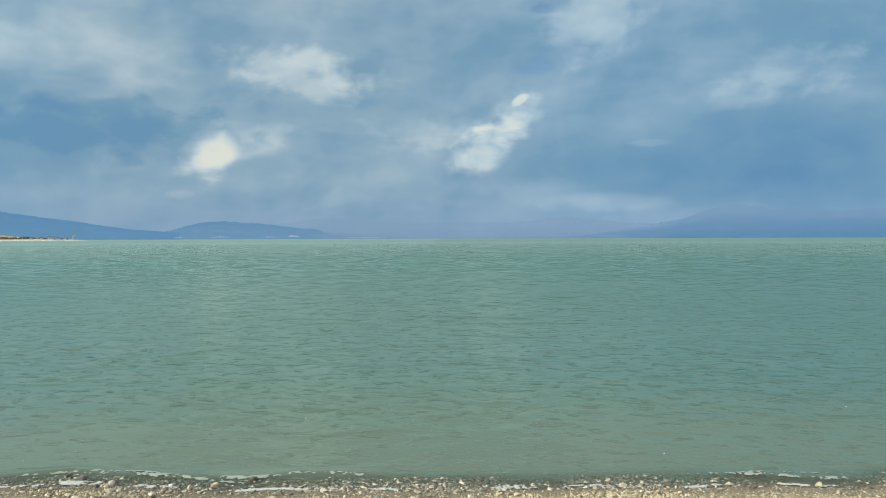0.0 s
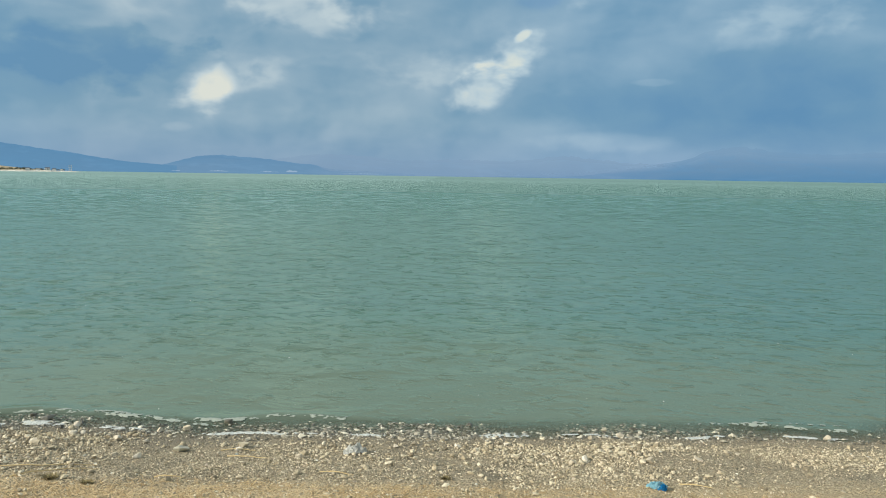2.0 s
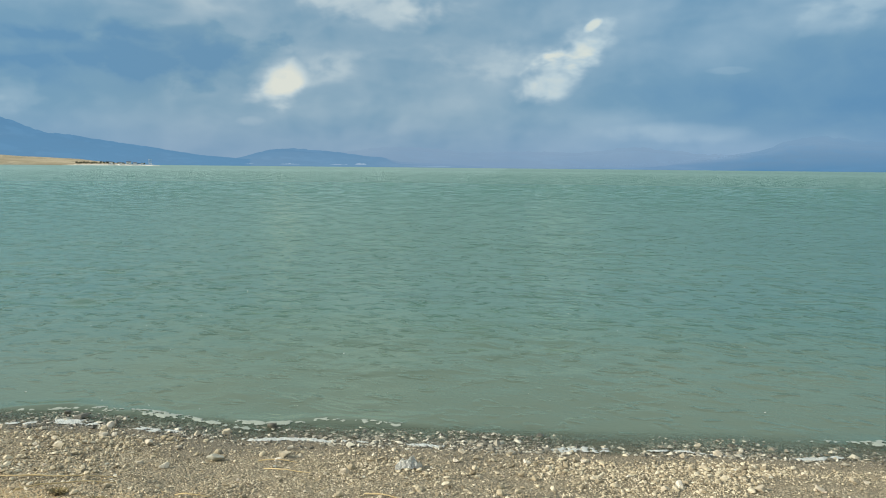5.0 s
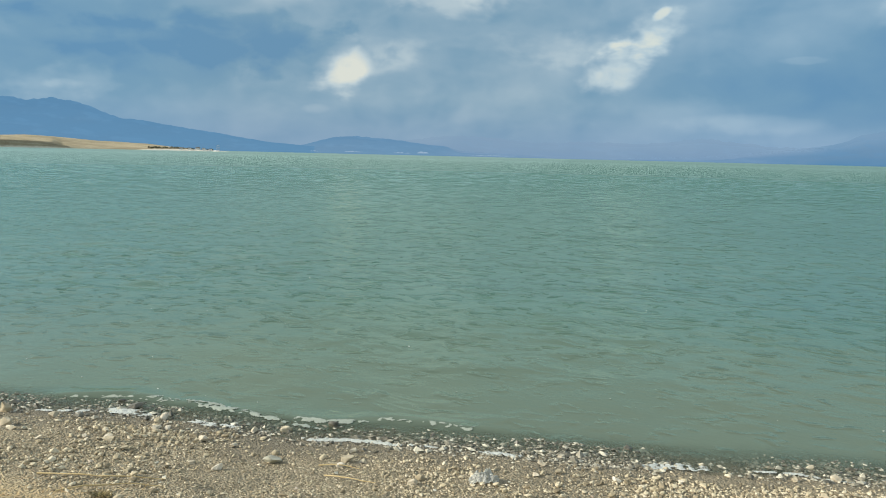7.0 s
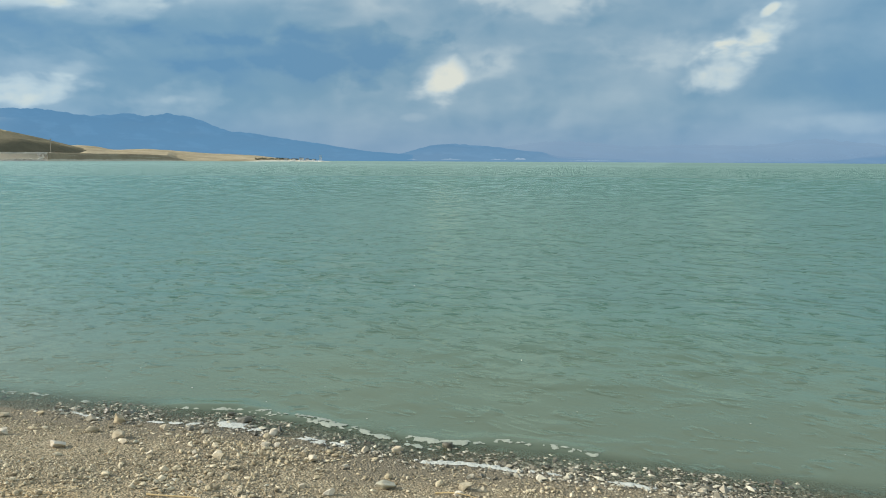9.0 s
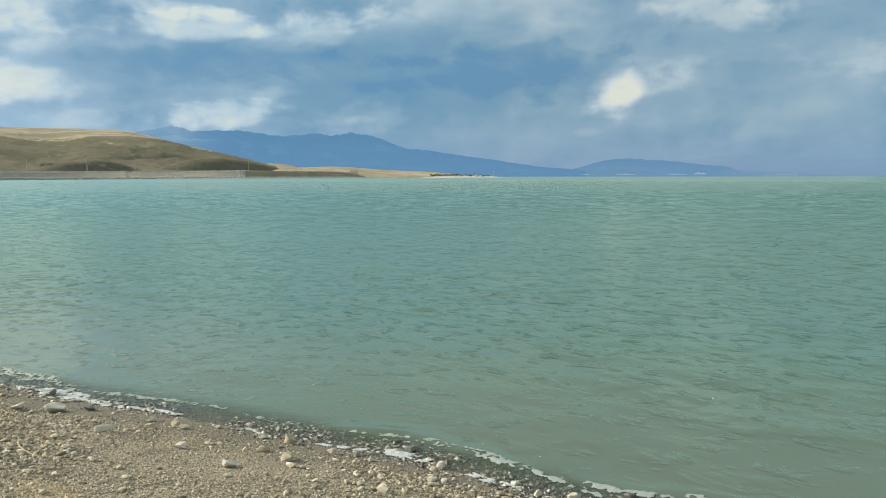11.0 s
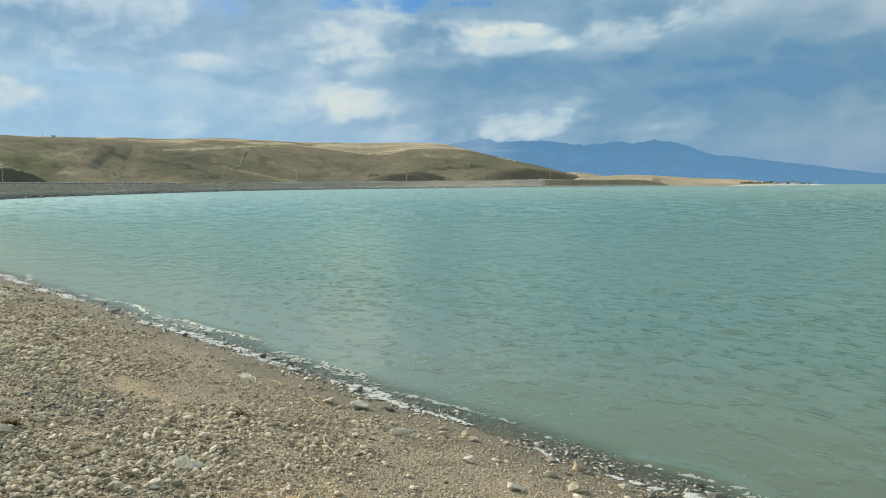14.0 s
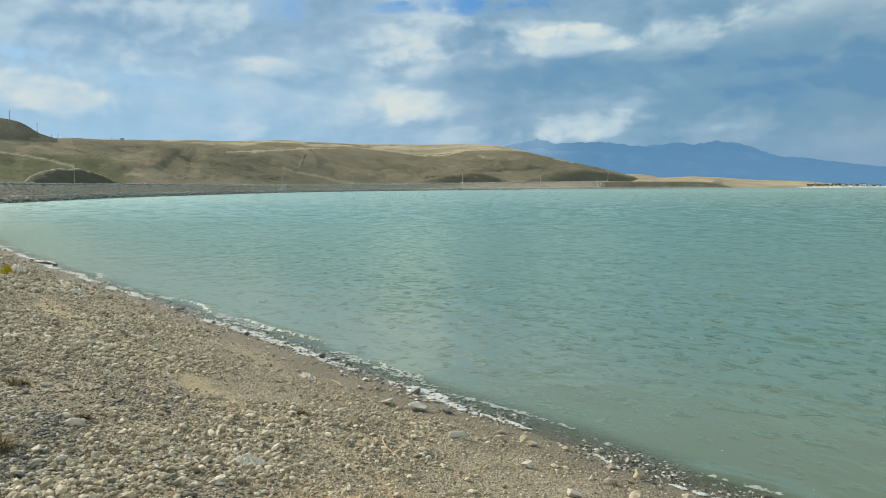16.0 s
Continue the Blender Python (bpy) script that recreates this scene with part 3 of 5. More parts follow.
def landform(name, az0, az1, naz, steps, shape, mat, label, category="hill", smooth=True, track=None, cover=None, veil=None):
    """A sheet of land; shape(az, s) gives the distance and the height for s from 0 (its foot) to 1 (its back)."""
    az, s = np.linspace(az0, az1, naz), np.linspace(0, 1, steps)
    A, S = np.meshgrid(az, s, indexing="ij")
    r, z = shape(A, S)
    a = np.radians(A)
    values = {"track": track(A, S)} if track else {}
    if veil:
        values["veil"] = veil(A, S)
    if cover:
        values.update(cover(A, np.degrees(np.arctan2(z - EYE_Z, r))))
    ob = sheet(name, EYE[0] - r * np.sin(a), EYE[1] + r * np.cos(a), z, mat, values, smooth=smooth)
    return tagged(ob, label, category, kind="structure")


def rise(az, r, table):
    """The height that shows at the elevations of the table, at the distance r."""
    el = smooth_table(az, table[0], table[1], 0.45)
    return EYE_Z + r * np.tan(np.radians(el))


def bank_run(az):
    """How far the embankment's slope reaches back from the water."""
    return 4.2 * rise(az, far_r(az) + 16, CREST)


CREST = ([43, 44.3, 56, 68, 77.2, 85.8, 100], [0.42, 0.40, 0.30, 0.19, 0.24, 0.26, 0.3])


def bank_shape(az, s):
    r0 = far_r(az)
    top = rise(az, r0 + 16, CREST)
    run = bank_run(az)
    r = r0 + np.interp(s, [0, 0.1, 0.62], [-6, 0, 0]) + run * np.interp(s, [0.1, 0.62], [0, 1]) + np.interp(s, [0.62, 0.7, 0.92, 1.0], [0, 1.5, 7, 20])
    z = np.interp(s, [0, 0.1, 0.18, 0.62, 0.7, 0.92, 1.0], [-2, 0, 0.16, 1.0, 1.02, 1.0, 0.6])
    z = np.where(z > 0, z * top, z)
    return r, z + 0.25 * fbm(r * az * 0.017, r, 0.5, 4, 31) * (s > 0.1) * (s < 0.66)


def bank_pale(az, s):
    """Stones washed pale along the water, in a band of uneven width."""
    n = fbm(az * 14, s * 3, 1.0, 4, 33)
    foot = np.clip((0.20 + 0.03 * n - s) * 18, 0, 1) * np.clip(0.9 + 0.5 * n, 0, 1)
    return np.maximum(foot, np.clip(1.2 - np.abs(s - 0.62) / 0.05, 0, 1))


embankment = landform("embankment", 43.6, 100, 900, 60, bank_shape, RIPRAP, "long grey riprap embankment of loose stone along the lake", "embankment", track=bank_pale)

RIDGE = ([41.0, 42.3, 44.3, 46.8, 49.7, 51.6, 54, 56, 57.2, 59, 61.5, 65, 68, 72, 75, 77.5, 79, 82.4, 83, 83.7, 84.3, 85.6, 90, 96, 100],
         [0.40, 0.85, 1.38, 1.94, 2.62, 2.75, 2.72, 2.45, 2.40, 2.6, 2.82, 2.95, 2.9, 3.05, 3.2, 3.36, 3.15, 3.16, 3.4, 3.85, 4.35, 4.6, 5.0, 4.6, 3.6])
BACK = ([43, 49.7, 51.8, 55.1, 61.4, 65, 67.5, 71.5, 75, 82, 90], [0.2, 2.56, 3.02, 3.10, 3.06, 3.22, 3.30, 3.17, 3.16, 3.1, 3.0])


def hill_shape(az, s):
    r0 = far_r(az) + bank_run(az) + 14
    deep = smooth_table(az, [41, 46, 56, 68, 78, 86, 100], [120, 260, 380, 360, 300, 240, 240], 6.0)
    r = r0 + deep * np.interp(s, [0, 0.85, 1], [0, 1, 1.25])
    k0 = np.clip(s / 0.85, 0, 1)
    soft_ridge = EYE_Z + (r0 + deep) * np.tan(np.radians(smooth_table(az, RIDGE[0], RIDGE[1], 5.0)))
    zr, zb = rise(az, r0 + deep, RIDGE), rise(az, r0, CREST) * 0.75
    zr = soft_ridge + (zr - soft_ridge) * k0 ** 4
    k = np.clip(s / 0.85, 0, 1)
    prof = np.where(s <= 0.85, 0.55 * k + 0.45 * (k * k * (3 - 2 * k)), 1.0 - 0.8 * (s - 0.85))
    x, y = r * np.sin(np.radians(az)), r * np.cos(np.radians(az))
    lie = az * 3.0 + 7 * fbm(x, y, 0.004, 3, 41) + 8 * fbm(az * 0.25, k * 2.5, 1.0, 3, 39)
    gully = np.abs(fbm(lie, k * 3.0, 0.05, 3, 42)) - 0.35
    body = k * (1 - k) * 4
    body = body * np.clip((az - 44) / 5, 0.15, 1)
    d1, d2 = az - (74.2 + 3.6 * (0.8 - k)), az - (63 + 13.5 * k)
    spur = 0.045 * np.exp(-(d1 / np.where(d1 > 0, 1.7, 3.2)) ** 2) * np.clip(1.6 * k, 0, 1) + 0.11 * np.exp(-(d2 / np.where(d2 < 0, 1.3, 7.0)) ** 2) * (k < 0.95)
    d3 = az - (66.3 - 0.7 * (1 - k))
    spur = spur - 0.05 * np.exp(-(d3 / 0.7) ** 2) * np.clip((k - 0.45) * 4, 0, 1)
    z = zb + (zr - zb) * (prof + body * spur + body * (0.08 * gully + 0.07 * fbm(x, y, 0.009, 5, 43)))
    return r, z + 0.5 * fbm(x, y, 0.08, 3, 44) * body


def along(az, el, route, half):
    """1 on a route of (azimuth, elevation) seen from the beach, falling to 0 at the sides."""
    best = np.full(np.shape(az), 9.0)
    for (a0, e0), (a1, e1) in zip(route[:-1], route[1:]):
        da, de = a1 - a0, e1 - e0
        t = np.clip(((az - a0) * da + (el - e0) * de) / (da * da + de * de), 0, 1)
        best = np.minimum(best, np.hypot(az - a0 - t * da, el - e0 - t * de))
    return np.exp(-(best / half) ** 2)


def area(az, el, a, e, ha, he):
    return np.exp(-((az - a) / ha) ** 2 - ((el - e) / he) ** 2)


def hill_cover(az, el):
    """What grows on the hillside: pale tracks, scrub in the gullies, green flats, tawny bare slopes; light and shade of
    the knob and spur are painted in too.
    """
    w = az + 0.25 * fbm(az, el * 3, 1.5, 4, 47)
    e = el + 0.08 * fbm(az, el * 3, 2.2, 4, 46)
    rough = 0.75 + 0.7 * fbm(az, el * 4, 4.0, 4, 40)
    track = np.maximum.reduce([
        0.75 * along(az, e, [(87, 2.5), (84.8, 2.27), (82.9, 1.93), (81.4, 1.5)], 0.055),
        0.8 * along(az, e, [(71.5, 2.6), (68.9, 2.66), (65.8, 2.88), (62.1, 2.98), (59.9, 2.73), (57.5, 2.38), (55.8, 2.37), (54.3, 2.68)], 0.05),
        0.5 * along(az, e, [(66.5, 1.16), (64.8, 0.80), (63.2, 0.45), (62.4, 0.32)], 0.07),
        0.45 * along(az, e, [(67.6, 1.5), (67.0, 1.28), (66.4, 1.6), (66.1, 2.1)], 0.05),
        0.8 * along(az, e, [(47.5, 2.05), (45.0, 1.7)], 0.06),
        0.9 * area(w, e, 53.0, 2.33, 0.28, 0.05) * rough, 0.5 * area(w, e, 50.6, 2.1, 0.3, 0.04) * rough, 0.4 * area(w, e, 55.8, 2.05, 0.3, 0.05) * rough,
        0.65 * area(w, e, 77.5, 0.97, 0.7, 0.12) * rough, 0.4 * area(w, e, 78.7, 2.1, 0.9, 0.18) * rough])
    # scrub colour also paints the shade on the knob and the spur
    scrub = np.maximum.reduce([
        0.16 * along(w, e, [(77.2, 1.05), (75.3, 1.88), (73.7, 2.58)], 0.16), 0.2 * along(w, e, [(73.7, 2.5), (71.8, 1.7), (70.5, 1.2)], 0.10),
        0.8 * along(az, e, [(65.93, 2.39), (66.2, 1.75), (66.9, 1.38)], 0.07), 0.7 * area(w, e, 65.9, 2.4, 0.25, 0.09),
        0.75 * area(w, e, 68.6, 0.72, 1.8, 0.25) * rough, 0.8 * area(w, e, 77.6, 2.85, 1.1, 0.10) * rough, 0.55 * area(w, e, 74, 0.7, 3.0, 0.28) * rough,
        0.85 * np.clip((el - 3.05 + 0.1 * (az < 84)) * 5, 0, 1) * (az > 82.3), 0.6 * area(w, e, 80.6, 3.0, 1.4, 0.07) * rough,
        0.7 * area(w, e, 56.2, 0.75, 2.2, 0.2) * rough, 0.5 * area(w, e, 70.4, 2.35, 0.8, 0.16), 0.5 * area(w, e, 48.8, 0.7, 2.2, 0.14) * rough,
        0.6 * along(az, e, [(87, 2.65), (84.9, 2.5), (83.6, 2.42)], 0.06) * rough, 0.8 * area(w, e, 82.7, 2.02, 0.12, 0.05)])
    # tawny also paints the spur's lit left flank
    tawny = np.maximum.reduce([
        0.7 * area(w, e, 83.4, 2.75, 2.0, 0.14), 0.75 * along(w, e, [(78.2, 0.9), (76.4, 1.9), (75.0, 2.6)], 0.24), 0.55 * area(w, e, 62.5, 1.05, 2.6, 0.5) * rough,
        0.5 * area(w, e, 80.4, 2.2, 1.6, 0.3) * rough, 0.5 * area(w, e, 52, 1.5, 3.0, 0.3) * rough])
    green = np.maximum(0.9 * np.clip((w - 76.5) / 3.0, 0, 1) * np.clip((2.45 - e) * 3, 0, 1), 0.5 * area(w, e, 72.5, 1.6, 2.5, 0.7))
    return {"track": np.clip(track, 0, 1), "scrub": np.clip(scrub, 0, 1), "tawny": np.clip(tawny, 0, 1), "green": np.clip(green, 0, 1)}


hill = landform("hill", 41.0, 100, 1250, 96, hill_shape, HILL, "olive-brown grassy hillside with gullies, tracks and scrub above the embankment", cover=hill_cover)


def back_shape(az, s):
    r1 = far_r(az) + bank_run(az) + 14 + smooth_table(az, [41, 46, 56, 68, 78, 86, 100], [120, 260, 380, 360, 300, 240, 240], 6.0)
    r = r1 + 40 + 420 * s
    k = np.clip(s / 0.8, 0, 1)
    top = rise(az, r1 + 40 + 336, BACK)
    base = rise(az, r1, RIDGE) - 7
    return r, base + (top - base) * np.where(s <= 0.8, k * (2 - k), 1 - 1.2 * (s - 0.8)) + 0.8 * fbm(r, az * 8, 0.02, 3, 45)


def fallow(az, s):
    """Fallow brown strips among the stubble."""
    strips = np.clip(0.5 + 1.6 * fbm(az * 0.6, s * 16, 1.0, 3, 49), 0, 1)
    return np.clip((az - 59 - 4 * fbm(az * 2, s * 8, 1.0, 3, 48)) / 3, 0.55, 1) * strips


field = landform("field_hill", 44, 90, 300, 40, back_shape, FIELD, "pale yellow stubble field with fallow strips on the rounded hilltop", track=fallow)


def mound(name, az0, az1, el, mat, label, dr=10, depth=70, rim=0.0, wavy=0.12, profile=None):
    def shape(az, s):
        u = np.clip((az - az0) / (az1 - az0), 0, 1)
        r0 = far_r(az) + bank_run(az) + 10 + dr
        side = smooth_table(az, *profile, 0.25) if profile else np.sin(math.pi * u) ** 1.15
        side = side * (1 + wavy * fbm(az, 0 * az, 0.5, 3, 54))
        bump = side * np.sin(math.pi * np.clip(s * 0.62, 0, 1))
        base = rise(az, r0, CREST) * 0.8
        top = EYE_Z + (r0 + depth * 0.6) * math.tan(radians(el)) - base
        x, y = r0 + depth * s, az * 10
        return r0 + depth * s, base - 1.0 + (top + 1.0) * bump * (1 + wavy * fbm(x, y, 0.08, 4, 51)) + (0.2 if rim else 0.4) * fbm(x, y, 0.3, 3, 52) * bump

    def pale_rim(az, s):
        return np.exp(-((s - 0.76 - 0.03 * fbm(az * 6, s * 5, 1.0, 3, 53)) / 0.09) ** 2) * rim * np.clip(0.75 + 0.8 * fbm(az, s, 2.0, 3, 55), 0, 1)
    return landform(name, az0, az1, 180, 40, shape, mat, label, "mound", track=pale_rim)


CUT = mat_hill("scrub_cut", (0.13, 0.137, 0.09), (0.165, 0.165, 0.11), (0.21, 0.20, 0.14), 0.06, track=(0.64, 0.59, 0.45))
mound("scrub_mound", 49.6, 58.8, 1.0, MOUND, "low scrub-covered mound at the foot of the hill", dr=6)
mound("scrub_mound", 40.9, 50.5, 1.30, MOUND, "dark scrub-covered spur at the end of the hill", dr=6, depth=90, wavy=0.03,
      profile=([40.9, 42.1, 43.6, 45.5, 47.5, 49.5, 50.5], [0.18, 0.48, 0.78, 1.0, 0.95, 0.5, 0.0]))
mound("scrub_mound", 77.9, 85.4, 1.36, CUT, "dark cut bank with a pale track along its top", dr=8, depth=26, rim=1.0, wavy=0.05,
      profile=([77.9, 78.6, 79.6, 80.4, 81.4, 83.0, 84.0, 85.0], [0.0, 0.25, 0.70, 0.93, 1.0, 0.9, 0.66, 0.0]))

# low headland: an eroded earth cliff, pale fields above, and a sand spit
CLIFF_TOP = ([35.4, 35.9, 36.8, 38, 41, 43.9], [0.0, 0.16, 0.31, 0.36, 0.38, 0.42])


def cliff_shape(az, s):
    r0 = far_r(az) - 4
    r = r0 + np.interp(s, [0, 0.12, 0.55, 0.6, 1.0], [-4, 3, 12, 16, 160])
    top = rise(az, r0 + 12, CLIFF_TOP)
    z = np.interp(s, [0, 0.12, 0.55, 0.6, 1.0], [-2, 0.08, 0.94, 1.0, 1.08])
    z = np.where(z > 0, z * top, z)
    return r, z + 0.5 * fbm(az * 30, s * 4, 0.6, 4, 61) * (s > 0.12) * (s < 0.58)


def cliff_beds(az, s):
    """A pale strip of beach at the foot and paler beds in the face."""
    n = fbm(az * 6, s * 2, 1.0, 4, 64)
    return np.clip((0.215 + 0.03 * n - s) * 20, 0, 1) + 0.35 * np.clip(fbm(az * 0.8, s * 26, 1.0, 3, 65), 0, 1) * (s < 0.6)


landform("headland", 35.4, 43.9, 200, 30, cliff_shape, CLIFF, "brown eroded earth cliff of the headland above the water", "headland", track=cliff_beds)
FIELDS = ([25.2, 27, 28.5, 30.3, 33.9, 36, 37.7, 39.5, 40.0, 40.8, 41.9, 43, 45, 47], [-0.1, -0.02, 0.12, 0.32, 0.46, 0.62, 0.72, 0.66, 0.62, 0.84, 0.93, 0.9, 1.0, 1.0])


def fields_shape(az, s):
    r0 = far_r(az) + np.interp(az, [30, 36, 37, 41.5, 43.5], [2, 8, 26, 26, 130])
    r = r0 + 300 * s
    top = np.maximum(rise(az, r0 + 270, FIELDS), 0.5)
    base = np.interp(az, [30, 35.8, 36.4, 40], [0.2, 0.4, 8.0, 8.5])
    z = base + (top - base) * np.clip(s / 0.9, 0, 1) ** 0.8
    return r, np.where(s == 0, -1.0, np.where(s > 0.95, z - 3, z)) + 0.4 * fbm(r, az * 20, 0.02, 4, 62) * s


landform("stubble_headland", 26.5, 47, 260, 20, fields_shape, FIELD, "low headland of pale yellow stubble fields", "headland", track=lambda az, s: 0.7 * fallow(az, s))


def spit_shape(az, s):
    r0 = far_r(az) - 10
    h = np.interp(az, [25.0, 25.8, 28, 30, 31.4], [0.0, 2.0, 3.0, 2.4, 0.2])
    return r0 + 60 * s, -0.6 + (h + 0.6) * np.sin(math.pi * np.clip(s * 0.7, 0, 1)) + 0.15 * fbm(r0 * s, az * 20, 0.3, 3, 63)


landform("sand_spit", 25.0, 31.4, 160, 12, spit_shape, SAND, "pale sandy spit running out into the lake", "spit")

# ---- mountains across the lake ----
def range_of(name, r, az0, az1, table, mat, label, rough=0.06, seed=0, veil=None):
    def shape(az, s):
        top = rise(az, r, table)
        k = np.clip(s / 0.7, 0, 1)
        z = -6 + (top + 6) * np.where(s <= 0.7, k ** 1.15, 1 - 0.5 * (s - 0.7))
        z = z + top * rough * fbm(az * 3, s * 3, 0.9, 5, 71 + seed) * np.clip(s * 1.4, 0, 1)
        return r - 300 + 430 * s, z
    return landform(name, az0, az1, 420, 24, shape, mat, label, "mountain", veil=veil)


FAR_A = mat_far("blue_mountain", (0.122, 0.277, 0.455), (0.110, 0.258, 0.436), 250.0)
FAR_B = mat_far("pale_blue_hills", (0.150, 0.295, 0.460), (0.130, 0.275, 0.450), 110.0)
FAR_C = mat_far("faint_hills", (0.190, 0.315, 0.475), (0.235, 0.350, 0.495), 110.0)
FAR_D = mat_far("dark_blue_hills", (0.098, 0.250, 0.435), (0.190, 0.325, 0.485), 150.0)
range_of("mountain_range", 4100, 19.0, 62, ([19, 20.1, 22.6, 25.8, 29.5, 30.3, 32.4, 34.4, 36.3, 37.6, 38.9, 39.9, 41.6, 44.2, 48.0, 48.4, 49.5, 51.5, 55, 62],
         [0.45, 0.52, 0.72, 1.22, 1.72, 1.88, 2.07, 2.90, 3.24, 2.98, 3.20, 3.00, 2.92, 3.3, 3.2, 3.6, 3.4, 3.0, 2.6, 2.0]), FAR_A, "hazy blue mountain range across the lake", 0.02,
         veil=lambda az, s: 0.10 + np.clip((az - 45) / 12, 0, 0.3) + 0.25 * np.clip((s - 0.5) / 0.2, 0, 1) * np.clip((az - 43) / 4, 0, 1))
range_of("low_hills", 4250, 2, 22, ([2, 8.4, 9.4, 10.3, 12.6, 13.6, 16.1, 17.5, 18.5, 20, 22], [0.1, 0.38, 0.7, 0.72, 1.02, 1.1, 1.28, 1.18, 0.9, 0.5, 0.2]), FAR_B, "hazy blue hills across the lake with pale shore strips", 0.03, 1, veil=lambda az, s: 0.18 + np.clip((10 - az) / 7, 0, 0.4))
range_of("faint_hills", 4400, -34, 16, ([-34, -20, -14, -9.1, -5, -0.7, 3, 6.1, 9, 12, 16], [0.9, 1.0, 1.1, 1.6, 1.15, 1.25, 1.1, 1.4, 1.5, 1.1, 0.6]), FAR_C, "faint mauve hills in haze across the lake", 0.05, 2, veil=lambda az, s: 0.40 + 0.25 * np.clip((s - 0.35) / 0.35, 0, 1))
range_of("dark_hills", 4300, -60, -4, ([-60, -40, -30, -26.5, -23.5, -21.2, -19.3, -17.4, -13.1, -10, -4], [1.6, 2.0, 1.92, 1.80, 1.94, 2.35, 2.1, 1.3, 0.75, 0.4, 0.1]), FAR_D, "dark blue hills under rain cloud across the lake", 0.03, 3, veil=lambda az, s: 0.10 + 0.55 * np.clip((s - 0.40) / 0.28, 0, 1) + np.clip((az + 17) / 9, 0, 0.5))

# ---- pale features of the far shore ----
def strip(name, az0, az1, r_off, width, z_of, mat, label, category):
    def shape(az, s):
        r = far_r(az) + bank_run(az) + r_off + width * s
        return r, z_of(az, r) + 0.05 * fbm(az * 90, s * 3, 1.0, 3, 81) - np.where((s == 0) | (s == 1), 0.6, 0.0)
    return landform(name, az0, az1, 400, 5, shape, mat, label, category)


PALE = mat_hill("pale_stone", (0.84, 0.81, 0.71), (0.87, 0.84, 0.76), (0.74, 0.70, 0.60), 0.2)
strip("road_edge", 43.8, 92, 0.5, 2.2, lambda az, r: rise(az, far_r(az) + 16, CREST) + 0.45, PALE, "pale gravel edge of the road on the embankment", "road")


def cluster(name, centres, sizes, mat, label, category, seed, flat=0.7, kind="stuff", small=False):
    """Many stones in one mesh: a rough twenty-sided stone at each centre, or an eight-sided one where they are small."""
    r = np.random.RandomState(seed)
    t = (1 + 5 ** 0.5) / 2
    ico = np.array([(-1, t, 0), (1, t, 0), (-1, -t, 0), (1, -t, 0), (0, -1, t), (0, 1, t), (0, -1, -t), (0, 1, -t), (t, 0, -1), (t, 0, 1), (-t, 0, -1), (-t, 0, 1)]) / 1.9
    tri = np.array([(0, 11, 5), (0, 5, 1), (0, 1, 7), (0, 7, 10), (0, 10, 11), (1, 5, 9), (5, 11, 4), (11, 10, 2), (10, 7, 6), (7, 1, 8),
                    (3, 9, 4), (3, 4, 2), (3, 2, 6), (3, 6, 8), (3, 8, 9), (4, 9, 5), (2, 4, 11), (6, 2, 10), (8, 6, 7), (9, 8, 1)])
    if small:
        ico = np.array([(1, 0, 0), (0, 1, 0), (-1, 0, 0), (0, -1, 0), (0.1, 0.1, 1), (0, 0, -1)])
        tri = np.array([(0, 1, 4), (1, 2, 4), (2, 3, 4), (3, 0, 4), (1, 0, 5), (2, 1, 5), (3, 2, 5), (0, 3, 5)])
    n = len(centres)
    v = ico[None] * (1 + r.uniform(-0.28, 0.28, (n, len(ico), 1)))
    v = v * np.stack([r.uniform(0.75, 1.35, n), r.uniform(0.6, 1.0, n), r.uniform(0.4, 0.85, n) * flat / 0.7], 1)[:, None]
    a = r.uniform(0, 6.283, n)
    c, sn = np.cos(a)[:, None], np.sin(a)[:, None]
    v = np.stack([v[..., 0] * c - v[..., 1] * sn, v[..., 0] * sn + v[..., 1] * c, v[..., 2] + 0.25 * v[..., 0] * r.uniform(-1, 1, (n, 1))], -1)
    v = v * (np.asarray(sizes)[:, None, None] / 2) + np.asarray(centres)[:, None]
    faces = (tri[None] + len(ico) * np.arange(n)[:, None, None]).reshape(-1, 3)
    ob = new(name, mesh_from(name, v.reshape(-1, 3), faces, mat, smooth=False))
    return tagged(ob, label, category, kind=kind)


def on_bank(n, az0, az1, seed, lo=0.0, hi=1.0):
    r = np.random.RandomState(seed)
    az, s = az0 + (az1 - az0) * r.rand(n), 0.1 + 0.54 * (lo + (hi - lo) * r.rand(n))
    rr, z = bank_shape(az, s)
    a = np.radians(az)
    return np.stack([EYE[0] - rr * np.sin(a), EYE[1] + rr * np.cos(a), z + 0.05], 1), r


pts, r = on_bank(15000, 56, 92, 82, 0.16, 0.95)
thin = r.rand(len(pts)) < np.clip((np.degrees(np.arctan2(-pts[:, 0] - 1, pts[:, 1] - 4)) - 56) / 22, 0.05, 1)
pts = pts[thin] - np.array([0, 0, 0.12])
cluster("riprap", pts, r.uniform(0.4, 1.0, len(pts)) * np.interp(np.hypot(pts[:, 0], pts[:, 1]), [170, 600], [0.8, 1.4]), QUARRY, "loose grey quarry stones covering the embankment", "riprap", 83, flat=0.6, small=True)
pts, r = on_bank(5200, 43.8, 62, 93, 0.24, 0.93)
cluster("riprap", pts - np.array([0, 0, 0.2]), r.uniform(0.6, 1.3, len(pts)), QUARRY, "loose tan quarry stones on the far end of the embankment", "riprap", 94, flat=0.5, small=True)
